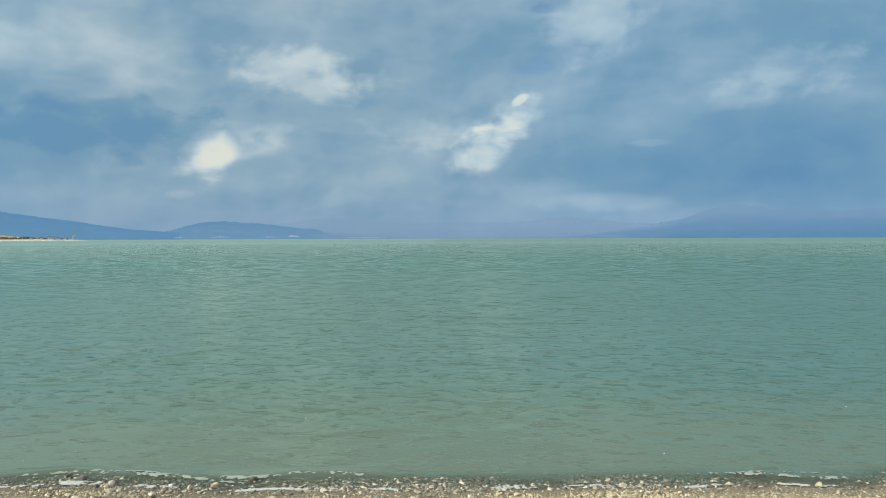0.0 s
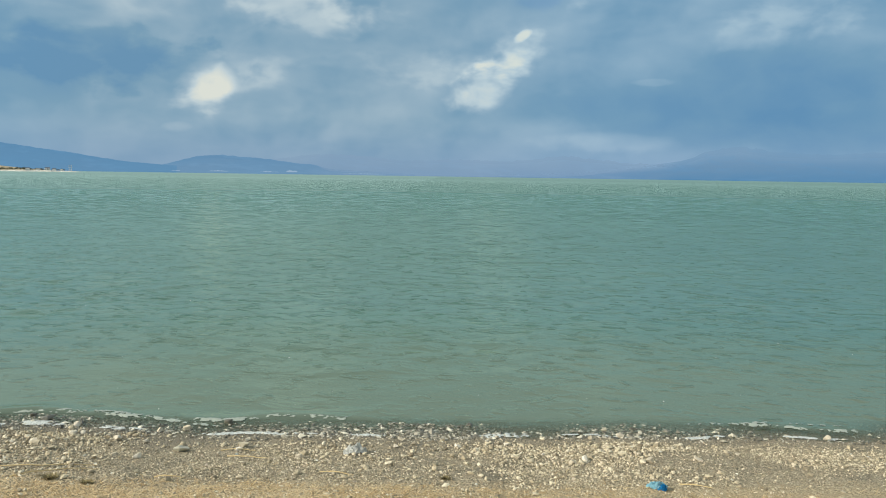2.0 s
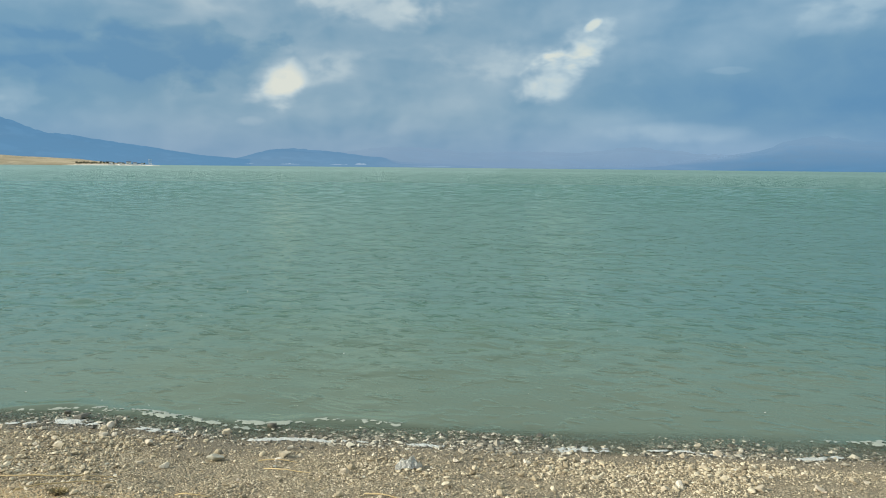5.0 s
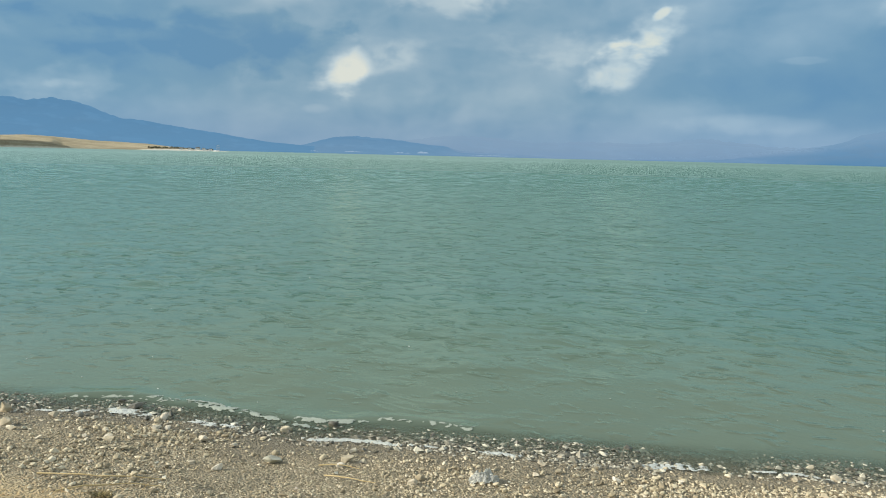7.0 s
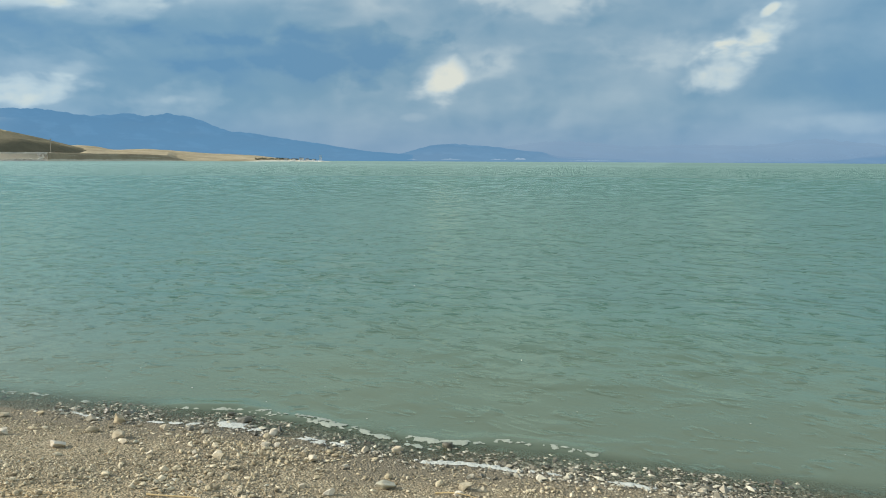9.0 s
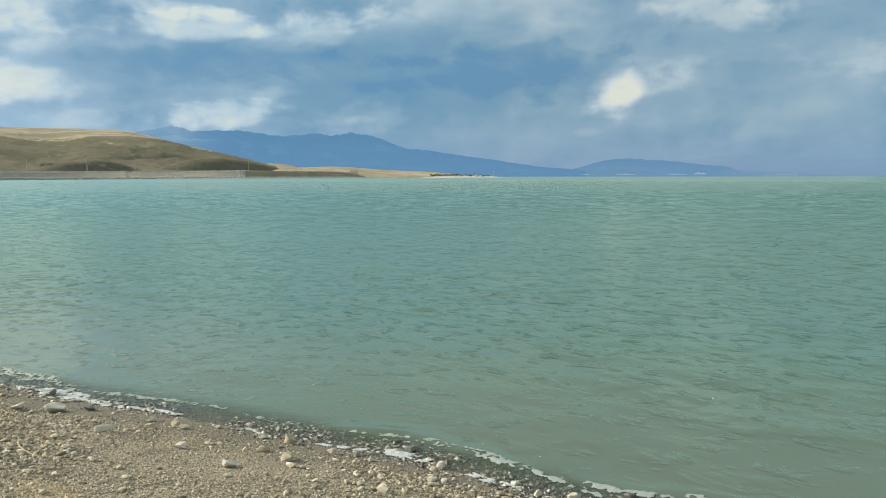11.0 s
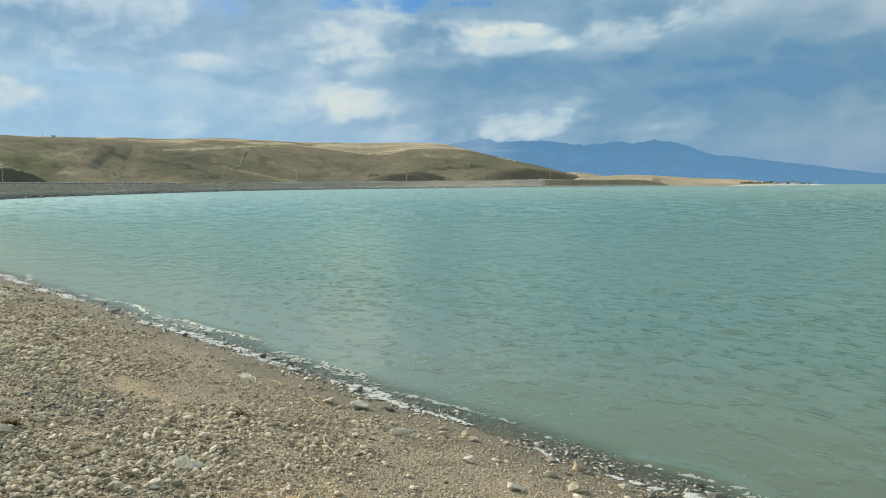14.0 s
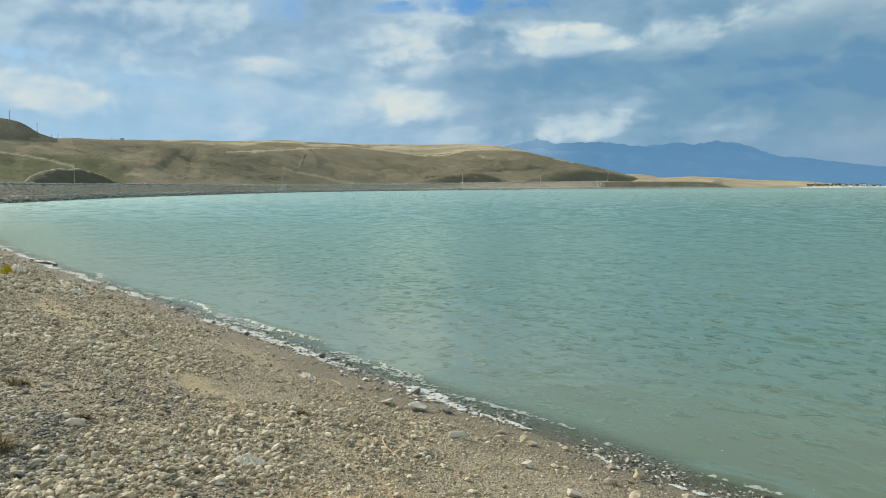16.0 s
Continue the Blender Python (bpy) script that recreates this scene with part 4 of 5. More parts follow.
pts, r = on_bank(1500, 50, 91, 91, 0.0, 0.06)
cluster("riprap", pts + np.array([0, 0, 0.1]), r.uniform(0.5, 1.1, len(pts)) * np.interp(np.hypot(pts[:, 0], pts[:, 1]), [170, 900], [0.8, 2.0]), WET_ROCKS, "dark wet stones at the waterline of the embankment", "riprap", 92, flat=0.5, small=True)
pts, r = on_bank(2600, 44, 91, 84, 0.07, 0.25)
cluster("riprap", pts + np.array([0, 0, 0.3]), r.uniform(0.6, 1.4, len(pts)) * np.interp(np.hypot(pts[:, 0], pts[:, 1]), [170, 900], [0.8, 2.0]), PALE, "washed pale quarry stones at the foot of the embankment", "riprap", 85, flat=0.35, small=True)
pts, r = on_bank(2600, 44, 91, 89, 0.97, 1.03)
cluster("riprap", pts + np.array([0, 0, 0.30]), r.uniform(0.6, 1.1, len(pts)) * np.interp(np.hypot(pts[:, 0], pts[:, 1]), [170, 900], [0.8, 2.0]), PALE, "pale coping stones along the crest of the embankment", "riprap", 90, flat=0.4, small=True)
for a0, a1, k in ((67.35, 67.95, 0.8), (43.7, 44.5, 1.3)):
    pts, r = on_bank(160, a0, a1, 86, 0.0, 1.1)
    cluster("stone_chute", pts, r.uniform(0.9, 2.0, 160) * k, PALE, "pale boulders of a stone chute down the embankment", "boulders", 87)

# pale village strips on the opposite shore, far behind the water, glowing like the mountains
FAR_PALE = mat_far("far_village", (0.28, 0.41, 0.56), (0.33, 0.46, 0.60), 20.0)
for a0, a1, e0, e1 in ((10.6, 11.5, 0.12, 0.30), (11.9, 13.3, 0.10, 0.17), (15.4, 16.9, 0.10, 0.20), (18.7, 19.4, 0.09, 0.14), (4.0, 7.4, 0.05, 0.10)):
    def shape(az, s, a0=a0, a1=a1, e0=e0, e1=e1):
        u = (az - a0) / (a1 - a0)
        top = e0 + (e1 - e0) * np.clip(np.sin(math.pi * u) * (0.7 + 0.5 * fbm(az * 9, s, 1.0, 3, 88)), 0, 1)
        r = 3780 + 10 * s
        return r, EYE_Z + r * np.tan(np.radians(e0 + (top - e0) * s))
    landform("far_village", a0, a1, 30, 3, shape, FAR_PALE, "pale strip of distant houses on the opposite shore", "village")


# ---- stones of the beach ----
def bz(x, y):
    return float(beach_z(np.array([x]), np.array([y]))[0])


def stone_bm(seed, cuts=13, level=3, rough=0.13):
    """A boulder: a ball with flattened faces, worn edges and a rough skin, about 1 across."""
    r = random.Random(seed)
    bm = bmesh.new()
    bmesh.ops.create_icosphere(bm, subdivisions=level, radius=0.5)
    planes = []
    for _ in range(cuts):
        v = Vector((r.gauss(0, 1), r.gauss(0, 1), r.gauss(0, 0.8))).normalized()
        planes.append((v, r.uniform(0.20, 0.38)))
    off = Vector((r.uniform(0, 50), r.uniform(0, 50), r.uniform(0, 50)))
    for v in bm.verts:
        for n, d in planes:
            over = v.co.dot(n) - d
            if over > 0:
                v.co -= n * over
        k = noise.fractal(v.co * 3.0 + off, 0.9, 2.0, 4)
        v.co *= 1 + rough * k
        v.co.z *= 0.62
    return bm


def stone_mesh(seed, mat, level=3):
    bm = stone_bm(seed, level=level)
    me = bpy.data.meshes.new("rock")
    bm.to_mesh(me)
    bm.free()
    me.materials.append(mat)
    return me


def place_rock(me, x, y, size, seed, label, group, sink=0.22, tall=1.0):
    r = random.Random(seed)
    ob = new("rock", me)
    z = bz(x, y)
    ob.matrix_world = pose(x, y, z + size * (0.28 - sink * 0.5) * tall, r.uniform(-12, 12), r.uniform(-12, 12), r.uniform(0, 360)) @ Matrix.Diagonal((size * r.uniform(1.0, 1.15), size * r.uniform(0.7, 0.95), size * r.uniform(0.75, 1.0) * tall, 1))
    return tagged(ob, label, "rock", group)


dry = [stone_mesh(i, ROCK) for i in range(9)]
damp_rock = [stone_mesh(20 + i, WET_ROCK) for i in range(5)]
mossy = [stone_mesh(30 + i, GREEN_ROCK) for i in range(2)]
G_ROCK = "rocks along the beach"
# x, y, width of the larger dry stones
EAST = [(1.36, 8.22, 0.10), (1.52, 8.38, 0.13), (2.20, 9.76, 0.14), (1.88, 9.03, 0.11), (2.66, 8.34, 0.13), (2.16, 8.28, 0.12), (2.75, 7.95, 0.09), (4.74, 9.80, 0.17), (0.79, 9.23, 0.10),
        (-3.34, 9.76, 0.13), (-3.05, 9.86, 0.14), (-3.60, 9.17, 0.14), (-4.22, 9.40, 0.12), (-3.27, 9.12, 0.12), (-2.13, 8.95, 0.17), (-3.12, 8.35, 0.10), (3.15, 8.85, 0.10), (0.23, 9.10, 0.11),
        (-0.46, 9.0, 0.09), (-1.43, 8.44, 0.10), (0.72, 8.45, 0.09), (-0.25, 9.76, 0.09), (-4.93, 8.64, 0.09), (-4.49, 8.69, 0.08), (-4.38, 8.86, 0.14), (-4.07, 8.52, 0.09)]
CENTRE = [(-2.17, 9.30, 0.11), (-1.99, 9.0, 0.10), (-2.13, 8.76, 0.10), (-1.09, 9.93, 0.08), (-0.79, 10.05, 0.09), (-0.42, 9.42, 0.12), (-0.27, 9.22, 0.10), (1.06, 9.89, 0.11), (0.71, 9.66, 0.08),
          (1.82, 9.60, 0.11), (2.08, 10.05, 0.12), (-3.31, 8.39, 0.08)]
MIDDLE = [(-5.46, 9.57, 0.15), (-3.04, 8.32, 0.12), (-4.04, 8.57, 0.10), (-4.32, 8.79, 0.15), (-4.12, 9.46, 0.11), (-4.40, 9.87, 0.17), (-4.60, 8.83, 0.1),
          (-7.80, 9.33, 0.15), (-7.56, 9.09, 0.13), (-7.48, 9.37, 0.16), (-7.30, 9.33, 0.14), (-9.37, 8.75, 0.22), (-10.90, 9.27, 0.15), (-10.88, 9.44, 0.14),
          (-10.33, 8.88, 0.12), (-10.25, 9.10, 0.14), (-6.43, 9.63, 0.14), (-6.02, 9.20, 0.14), (-5.59, 9.04, 0.18), (-5.38, 8.86, 0.13),
          (-5.79, 8.51, 0.19), (-6.63, 8.70, 0.16)]
WEST = [(-6.43, 5.70, 0.16), (-8.10, 5.04, 0.2), (-7.36, 4.67, 0.14), (-6.35, 4.54, 0.15), (-7.20, 5.03, 0.12), (-7.04, 4.79, 0.11), (-9.39, 6.66, 0.11)]
for i, (x, y, w) in enumerate(EAST + CENTRE + MIDDLE + WEST):
    place_rock(dry[i % 9], x, y, w * 0.95, i, "pale tan rough stone lying on the gravel", G_ROCK)
place_rock(dry[6], -6.08, 9.64, 0.17, 73, "upright tan block of stone at the water's edge", G_ROCK, tall=1.75)
place_rock(mossy[0], -2.75, 8.74, 0.19, 72, "grey-green angular rock on the pebbles", G_ROCK)
place_rock(mossy[0], -9.10, 9.01, 0.29, 71, "grey-green angular rock on the wet sand", G_ROCK)
AWASH = [(-8.36, 10.33, 0.11), (-12.75, 10.35, 0.17), (-12.44, 9.54, 0.14), (-11.96, 9.55, 0.16), (-12.65, 9.42, 0.15), (-18.95, 8.82, 0.20), (-5.72, 10.42, 0.13),
         (-8.85, 9.3, 0.15), (-6.5, 9.95, 0.14), (-2.6, 10.1, 0.15), (0.4, 10.15, 0.13), (-10.0, 9.6, 0.18), (-4.9, 10.15, 0.15), (-15.2, 9.05, 0.15), (-5.15, 10.3, 0.12)]
for i, (x, y, w) in enumerate(AWASH):
    place_rock(mossy[1] if i in (1, 6) else damp_rock[i % 5], x, y, w * 1.15, 100 + i, "dark wet stone awash at the water's edge", "stones awash at the water's edge", 0.1)


def scatter(n, seed, x0, x1, d0, d1, power=1.0, keep=None):
    """Random places on the beach, denser near the middle of the walk."""
    r = np.random.RandomState(seed)
    m = n * 12
    x = x0 + (x1 - x0) * r.rand(m)
    d = d0 + (d1 - d0) * r.rand(m)
    y = shore_y(x) - d
    near = np.hypot(x + 1.0, y - 3.0)
    chance = np.clip(7.0 / near, 0, 1) ** power
    if keep is not None:
        chance = chance * keep(x, y, d)
    ok = np.nonzero(r.rand(m) < chance)[0][:n]
    return x[ok], y[ok], d[ok], r


SLATE_AT = [(-7.5, 4.55, 0.45), (-8.2, 4.85, 0.3), (-9.3, 5.85, 0.5), (-6.6, 4.4, 0.4)]


def gravel_keep(x, y, d):
    patch = np.clip(0.75 + 0.9 * fbm(x, y, 0.7, 4, 15), 0.12, 1)
    patch = patch * np.clip((8.3 - d) / 3.0, 0, 1)
    return patch * (1 - 0.8 * np.clip(sand_band(x, y), 0, 1)) * np.clip((d - 0.25 - 0.45 * np.clip((-6 - x) / 4, 0, 1)) / 0.4, 0.08, 1)


x, y, d, r = scatter(150000, 201, -46, 7.0, 0.12, 8.5, 1.3, gravel_keep)
coarse = 1 + 0.45 * np.clip(fbm(x, y, 0.5, 3, 16), -0.6, 1) + 0.15 * np.exp(-((d - 1.3) / 0.5) ** 2) * (x > -1)
size = np.clip(0.0165 * np.exp(r.normal(0, 0.45, len(x))) * coarse, 0.010, 0.075)
size *= np.clip(np.hypot(x + 1, y - 3) / 10.0, 1.0, 2.4) * (1 + 0.3 * np.clip((-3.0 - x) / 3.0, 0, 1) * np.clip(fbm(x, y, 1.1, 3, 14) + 0.6, 0, 1))
big = size > 0.042
for k, seed in ((big, 202), (~big, 208)):
    cluster("gravel", np.stack([x, y, beach_z(x, y) + size * 0.22], 1)[k], size[k], DRY_PEBBLE, "grey and tan pebbles strewn over the beach", "gravel", seed, small=seed == 208)
x, y, d, r = scatter(21000, 203, -30, 7.0, -1.0, 0.35, 1.0, lambda x, y, d: np.exp(-((d + 0.24) / 0.34) ** 2) * np.clip(0.7 + fbm(x, y, 0.9, 3, 17), 0.1, 1))
size = np.clip(0.024 * np.exp(r.normal(0, 0.55, len(x))), 0.012, 0.11)
cluster("wet_gravel", np.stack([x, y, beach_z(x, y) + size * 0.18], 1), size, WET_PEBBLE, "dark wet pebbles in the wash of the water's edge", "gravel", 204, flat=0.55, small=True)
# grey slate chips lying in drifts among the tan pebbles
px, py, ps = [], [], []
r = np.random.RandomState(211)
for cx, cy, half in SLATE_AT:
    n = int(1500 * half)
    px.append(cx + r.normal(0, half * 1.2, n))
    py.append(cy + r.normal(0, half * 0.55, n))
px, py = np.concatenate(px), np.concatenate(py)
ps = np.clip(0.021 * np.exp(r.normal(0, 0.45, len(px))), 0.01, 0.07)
cluster("slate_gravel", np.stack([px, py, beach_z(px, py) + ps * 0.3], 1), ps, SLATE, "dark blue-grey slate chips among the pebbles", "gravel", 212, flat=0.5)
# flat cobbles at the top of the beach
x, y, d, r = scatter(2600, 213, -12, -4.6, 3.6, 6.4, 0.6, lambda x, y, d: np.clip((d - 3.7) / 1.0, 0, 1) * np.clip(0.55 + fbm(x, y, 0.8, 3, 19), 0.05, 1))
size = np.clip(0.039 * np.exp(r.normal(0, 0.36, len(x))), 0.02, 0.11)
cluster("cobbles", np.stack([x, y, beach_z(x, y) + size * 0.16], 1), size, COBBLE, "flat grey-tan cobbles packed at the top of the beach", "cobbles", 214, flat=0.5)
# dark weed and grit washed up in the shallows
x, y, d, r = scatter(2500, 205, -30, 7.0, -0.5, 0.1, 1.0, lambda x, y, d: np.clip(fbm(x, y, 0.8, 3, 18), 0, 1))
cluster("wet_grit", np.stack([x, y, np.maximum(beach_z(x, y), 0.0) + 0.004], 1), np.clip(0.03 * np.exp(r.normal(0, 0.4, len(x))), 0.012, 0.07), WET_PEBBLE, "dark flecks of grit and weed in the shallows", "grit", 206, flat=0.3, small=True)

# single stones, each resting on the beach
stone_kinds = [stone_mesh(40 + i, (ROCK, GREEN_ROCK, ROCK, BROWN_ROCK)[i % 4], 2) for i in range(8)]
x, y, d, r = scatter(300, 207, -14, 5.5, 0.5, 5.2, 1.2, lambda x, y, d: 0.25 + 0.5 * np.exp(-((d - 1.3) / 0.5) ** 2) + 0.7 * (d > 3.0) * (x < -5))
for i in range(len(x)):
    w = float(np.clip(0.036 * math.exp(r.normal(0, 0.35)), 0.028, 0.10))
    ob = new("stone", stone_kinds[i % 8])
    ob.parent = ground
    ob.matrix_world = pose(x[i], y[i], bz(x[i], y[i]) + w * 0.2, r.uniform(-15, 15), r.uniform(-15, 15), r.uniform(0, 360)) @ Matrix.Diagonal((w * 1.15, w * 0.9, w * 0.85, 1))


# ---- foam at the water's edge ----
def foam_sheet(X, Y, Z, body, mat, label):
    n, m = X.shape
    idx = np.arange(n * m).reshape(n, m)
    q = np.stack([idx[:-1, :-1], idx[1:, :-1], idx[1:, 1:], idx[:-1, 1:]], -1).reshape(-1, 4)
    q = q[(body.ravel()[q] > 0).sum(1) >= 2]
    used, inv = np.unique(q, return_inverse=True)
    co = np.stack([X, Y, Z], -1).reshape(-1, 3)[used]
    ob = new("foam", mesh_from("foam", co, inv.reshape(-1, 4), mat))
    return tagged(ob, label, "foam", kind="stuff")


# solid patches of foam along the beach: x, distance out, half length, half width
PATCHES = [(0.8, 0.05, 0.34, 0.10), (-0.8, 0.0, 0.2, 0.05), (-2.3, 0.0, 0.6, 0.055), (-3.85, 0.0, 0.42, 0.06), (-4.85, 0.04, 0.33, 0.10), (-5.55, 0.0, 0.35, 0.04),
           (3.2, 0.0, 0.38, 0.05), (4.55, 0.0, 0.3, 0.05), (2.0, 0.0, 0.3, 0.03), (-8.15, 0.03, 0.32, 0.06), (-9.9, 0.10, 0.5, 0.12)]


def build_foam():
    xs, vs = np.arange(-46, 7, 0.016), np.arange(-0.4, 1.1, 0.012)
    X, V = np.meshgrid(xs, vs, indexing="ij")
    Y = shore_y(X) + V
    west = np.clip((-X - 8) / 4, 0, 1)
    net = 1 - 2.8 * np.abs(fbm(X, Y, 9.0, 3, 91) + 0.4 * fbm(X, Y, 26.0, 2, 90))
    lace = 0.7 * net + 0.5 * fbm(X, Y, 4.0, 3, 92)
    fine = 0.7 * (1 - 2.8 * np.abs(fbm(X, Y, 15.0, 3, 88))) + 0.5 * fbm(X, Y, 6.0, 3, 87)
    v0 = 0.01 + 0.06 * fbm(X, 0 * X, 0.8, 3, 93)
    here = fbm(X, 0 * X, 0.9, 3, 94) + 0.8 * west - 0.05
    solid = np.exp(-((V - v0) / (0.022 + 0.14 * west)) ** 2) * np.clip(here * 2.5, 0, 1) * (0.58 + 1.4 * lace)
    for px, pv, hx, hv in PATCHES:
        solid = np.maximum(solid, 1.2 * np.exp(-((X - px) / hx) ** 4 - ((V - v0 - pv) / hv) ** 2) * (0.72 + 0.55 * lace))
    v1 = 0.46 + 0.14 * fbm(X, 0 * X, 0.6, 3, 95)
    thin = 0.8 * np.exp(-((V - v1) / (0.05 + 0.12 * west)) ** 2) * np.clip((fbm(X, 0 * X, 0.5, 3, 96) + 0.05 + 0.4 * west) * 2, 0, 1) * (0.24 + 1.6 * fine)
    base = np.maximum(beach_z(X, Y), wave_z(X, Y) * np.clip(V / 3.5, 0.12, 1.0))
    for bx, off, half, h in BREAKERS:
        out = V - off - 0.06 * np.sin(X * 2.1)
        thin = np.maximum(thin, 1.1 * np.exp(-((X - bx) / half) ** 4 - ((out + 0.04) / 0.045) ** 2) * (0.24 + 1.7 * fine))
        v = out / 0.15
        base = np.maximum(base, h * 1.05 * np.exp(-((X - bx) / half) ** 4 - np.where(v < 0, v * 1.7, v * 0.7) ** 2))
    for body, mat, lift, label in ((solid, FOAM, 0.011, "white foam left by small waves along the shore"), (thin, THIN_FOAM, 0.005, "thin greenish foam on the crests of the wash")):
        body = np.clip(body - 0.5, 0, 1)
        foam_sheet(X, Y, base + 0.005 + np.sqrt(body) * lift * (1 + 0.4 * fbm(X, Y, 18.0, 2, 97)), body, mat, label)


build_foam()
r = np.random.RandomState(98)
fx = r.uniform(-14, 8, 70)
fy = shore_y(fx) + 0.6 + 9 * r.rand(70) ** 2
cluster("foam_flecks", np.stack([fx, fy, wave_z(fx, fy) * np.clip((fy - shore_y(fx)) / 3.5, 0.12, 1) + 0.004], 1), r.uniform(0.008, 0.025, 70), FOAM, "small white flecks of foam floating on the water", "foam", 99, flat=0.25)


# ---- dry grass, reeds ----
def blades(name, x, y, length, lift, seed, mat, label, category, kind="stuff", width=0.006, at=(0, 0, 0)):
    """Bent blades of grass: each a strip of two quads, in one mesh."""
    r = np.random.RandomState(seed)
    n = len(x)
    a = r.uniform(0, 6.283, n)
    dx, dy = np.cos(a), np.sin(a)
    z = np.array(beach_z(x, y)) - at[2]
    rows = []
    for t, w in ((0.0, 1.0), (0.55, 0.8), (1.0, 0.25)):
        px = x - at[0] + dx * length * t * np.cos(lift * (1 - 0.5 * t))
        py = y - at[1] + dy * length * t * np.cos(lift * (1 - 0.5 * t))
        pz = z + length * np.sin(lift) * t * (1.25 - 0.6 * t) + 0.004
        for s in (-1, 1):
            rows.append(np.stack([px - s * dy * width * w, py + s * dx * width * w, pz], 1))
    v = np.stack(rows, 1).reshape(-1, 3)
    f = np.array([(0, 1, 3, 2), (2, 3, 5, 4)])
    ob = new(name, mesh_from(name, v, (f[None] + 6 * np.arange(n)[:, None, None]).reshape(-1, 4), mat))
    return tagged(ob, label, category, kind=kind)


r = np.random.RandomState(301)
x, y = r.uniform(-6.6, 3.4, 90000), r.uniform(3.0, 7.9, 90000)
edge = np.interp(x, [-5.6, -4.2, -2.2, -0.4, 0.8, 2.2], [6.9, 7.28, 7.24, 7.24, 7.20, 7.05]) + 0.25 * fbm(x, y, 1.2, 3, 302)
ok = (r.rand(90000) < np.clip((edge - y) * 3, 0, 1) * np.clip((y - 3.2) / 2.0, 0, 1) * np.clip((x + 6.5) / 1.2, 0, 1) * np.clip((3.4 - x) / 1.2, 0, 1) * np.clip(0.75 + 0.9 * fbm(x, y, 1.6, 3, 303), 0.15, 1))
x, y = x[ok][:34000], y[ok][:34000]
blades("dry_grass", x, y, r.uniform(0.025, 0.085, len(x)), np.clip(r.normal(0.05, 0.06, len(x)) + 0.25 * np.clip(7.0 - y, 0, 1), 0.0, 0.8), 304, GRASS, "flattened dry straw-yellow grass at the top of the beach", "grass", width=0.0032)
x, y, d, r = scatter(2600, 305, -20, 6, 1.4, 5.5, 1.0, lambda x, y, d: np.clip(sand_band(x, y) + 0.15, 0, 1))
blades("straw_litter", x, y, r.uniform(0.05, 0.2, len(x)), r.uniform(0.0, 0.10, len(x)), 306, GRASS, "scattered bits of dry straw on the sand", "straw", width=0.003)
TUFT = mat_pebbles("brown_tuft", [(0.0, (0.10, 0.08, 0.035)), (0.6, (0.22, 0.17, 0.07)), (1.0, (0.36, 0.30, 0.13))], 0.85)
for i, (tx, ty, w) in enumerate([(-9.94, 4.79, 0.16), (-7.46, 4.40, 0.26), (-8.60, 7.25, 0.13), (-8.39, 5.14, 0.10), (-3.35, 7.2, 0.08), (-2.98, 7.1, 0.06), (0.08, 7.43, 0.05)]):
    r = np.random.RandomState(310 + i)
    n = 170
    ob = blades("grass_tuft", tx + r.normal(0, w * 0.3, n), ty + r.normal(0, w * 0.3, n), r.uniform(0.4, 0.9, n) * w, r.uniform(0.3, 1.2, n), 320 + i, TUFT, "small brown withered tuft of grass in the gravel", "grass tuft", kind="", width=0.004, at=(tx, ty, bz(tx, ty)))
    ob.location = (tx, ty, bz(tx, ty))
    tagged(ob, group="withered tufts")


def stalk(x0, y0, x1, y1, seed, thick=0.006):
    r = random.Random(seed)
    bm = bmesh.new()
    p0, p1 = Vector((x0, y0, 0)), Vector((x1, y1, 0))
    along = p1 - p0
    side = Vector((-along.y, along.x, 0)) * r.uniform(-0.12, 0.12)
    rings = []
    for k in range(9):
        t = k / 8
        c = p0 + along * t + side * math.sin(math.pi * t)
        c.z = bz(c.x, c.y) + 0.012 + 0.012 * math.sin(math.pi * t)
        w = thick * (1 - 0.5 * t) * (1.25 if k % 3 == 0 else 1.0)
        n = Vector((-along.y, along.x, 0)).normalized()
        rings.append([bm.verts.new(c - p0 + n * w * math.cos(a) + Vector((0, 0, w * math.sin(a)))) for a in (0, 1.05, 2.1, 3.14, 4.2, 5.24)])
    for a, b in zip(rings, rings[1:]):
        for i in range(6):
            bm.faces.new((a[i], a[(i + 1) % 6], b[(i + 1) % 6], b[i]))
    bm.faces.new(rings[0][::-1])
    bm.faces.new(rings[-1])
    return thing("reed_stalk", bm, STRAW, "dry yellow reed stalk lying on the beach", "reed stalk", "reed stalks on the beach", pose(x0, y0, 0))


for i, row in enumerate([(-8.55, 6.95, -8.20, 7.08), (-7.65, 7.71, -7.05, 7.54), (-10.88, 8.71, -10.27, 8.52), (-9.67, 8.65, -9.09, 8.53), (-4.10, 7.54, -3.22, 7.80),
                         (-2.31, 8.73, -1.94, 8.74), (-3.7, 7.20, -3.10, 7.60), (-2.16, 8.43, -1.70, 8.33), (-2.50, 7.34, -2.24, 7.33), (-1.07, 7.57, -0.75, 7.48),
                         (2.16, 7.34, 2.42, 7.22), (-12.24, 6.70, -11.32, 6.91), (-16.77, 7.70, -16.23, 7.89), (-13.4, 7.2, -12.7, 7.25), (-5.9, 7.0, -5.5, 6.85), (-9.9, 6.0, -9.4, 6.1)]):
    stalk(*row, i)


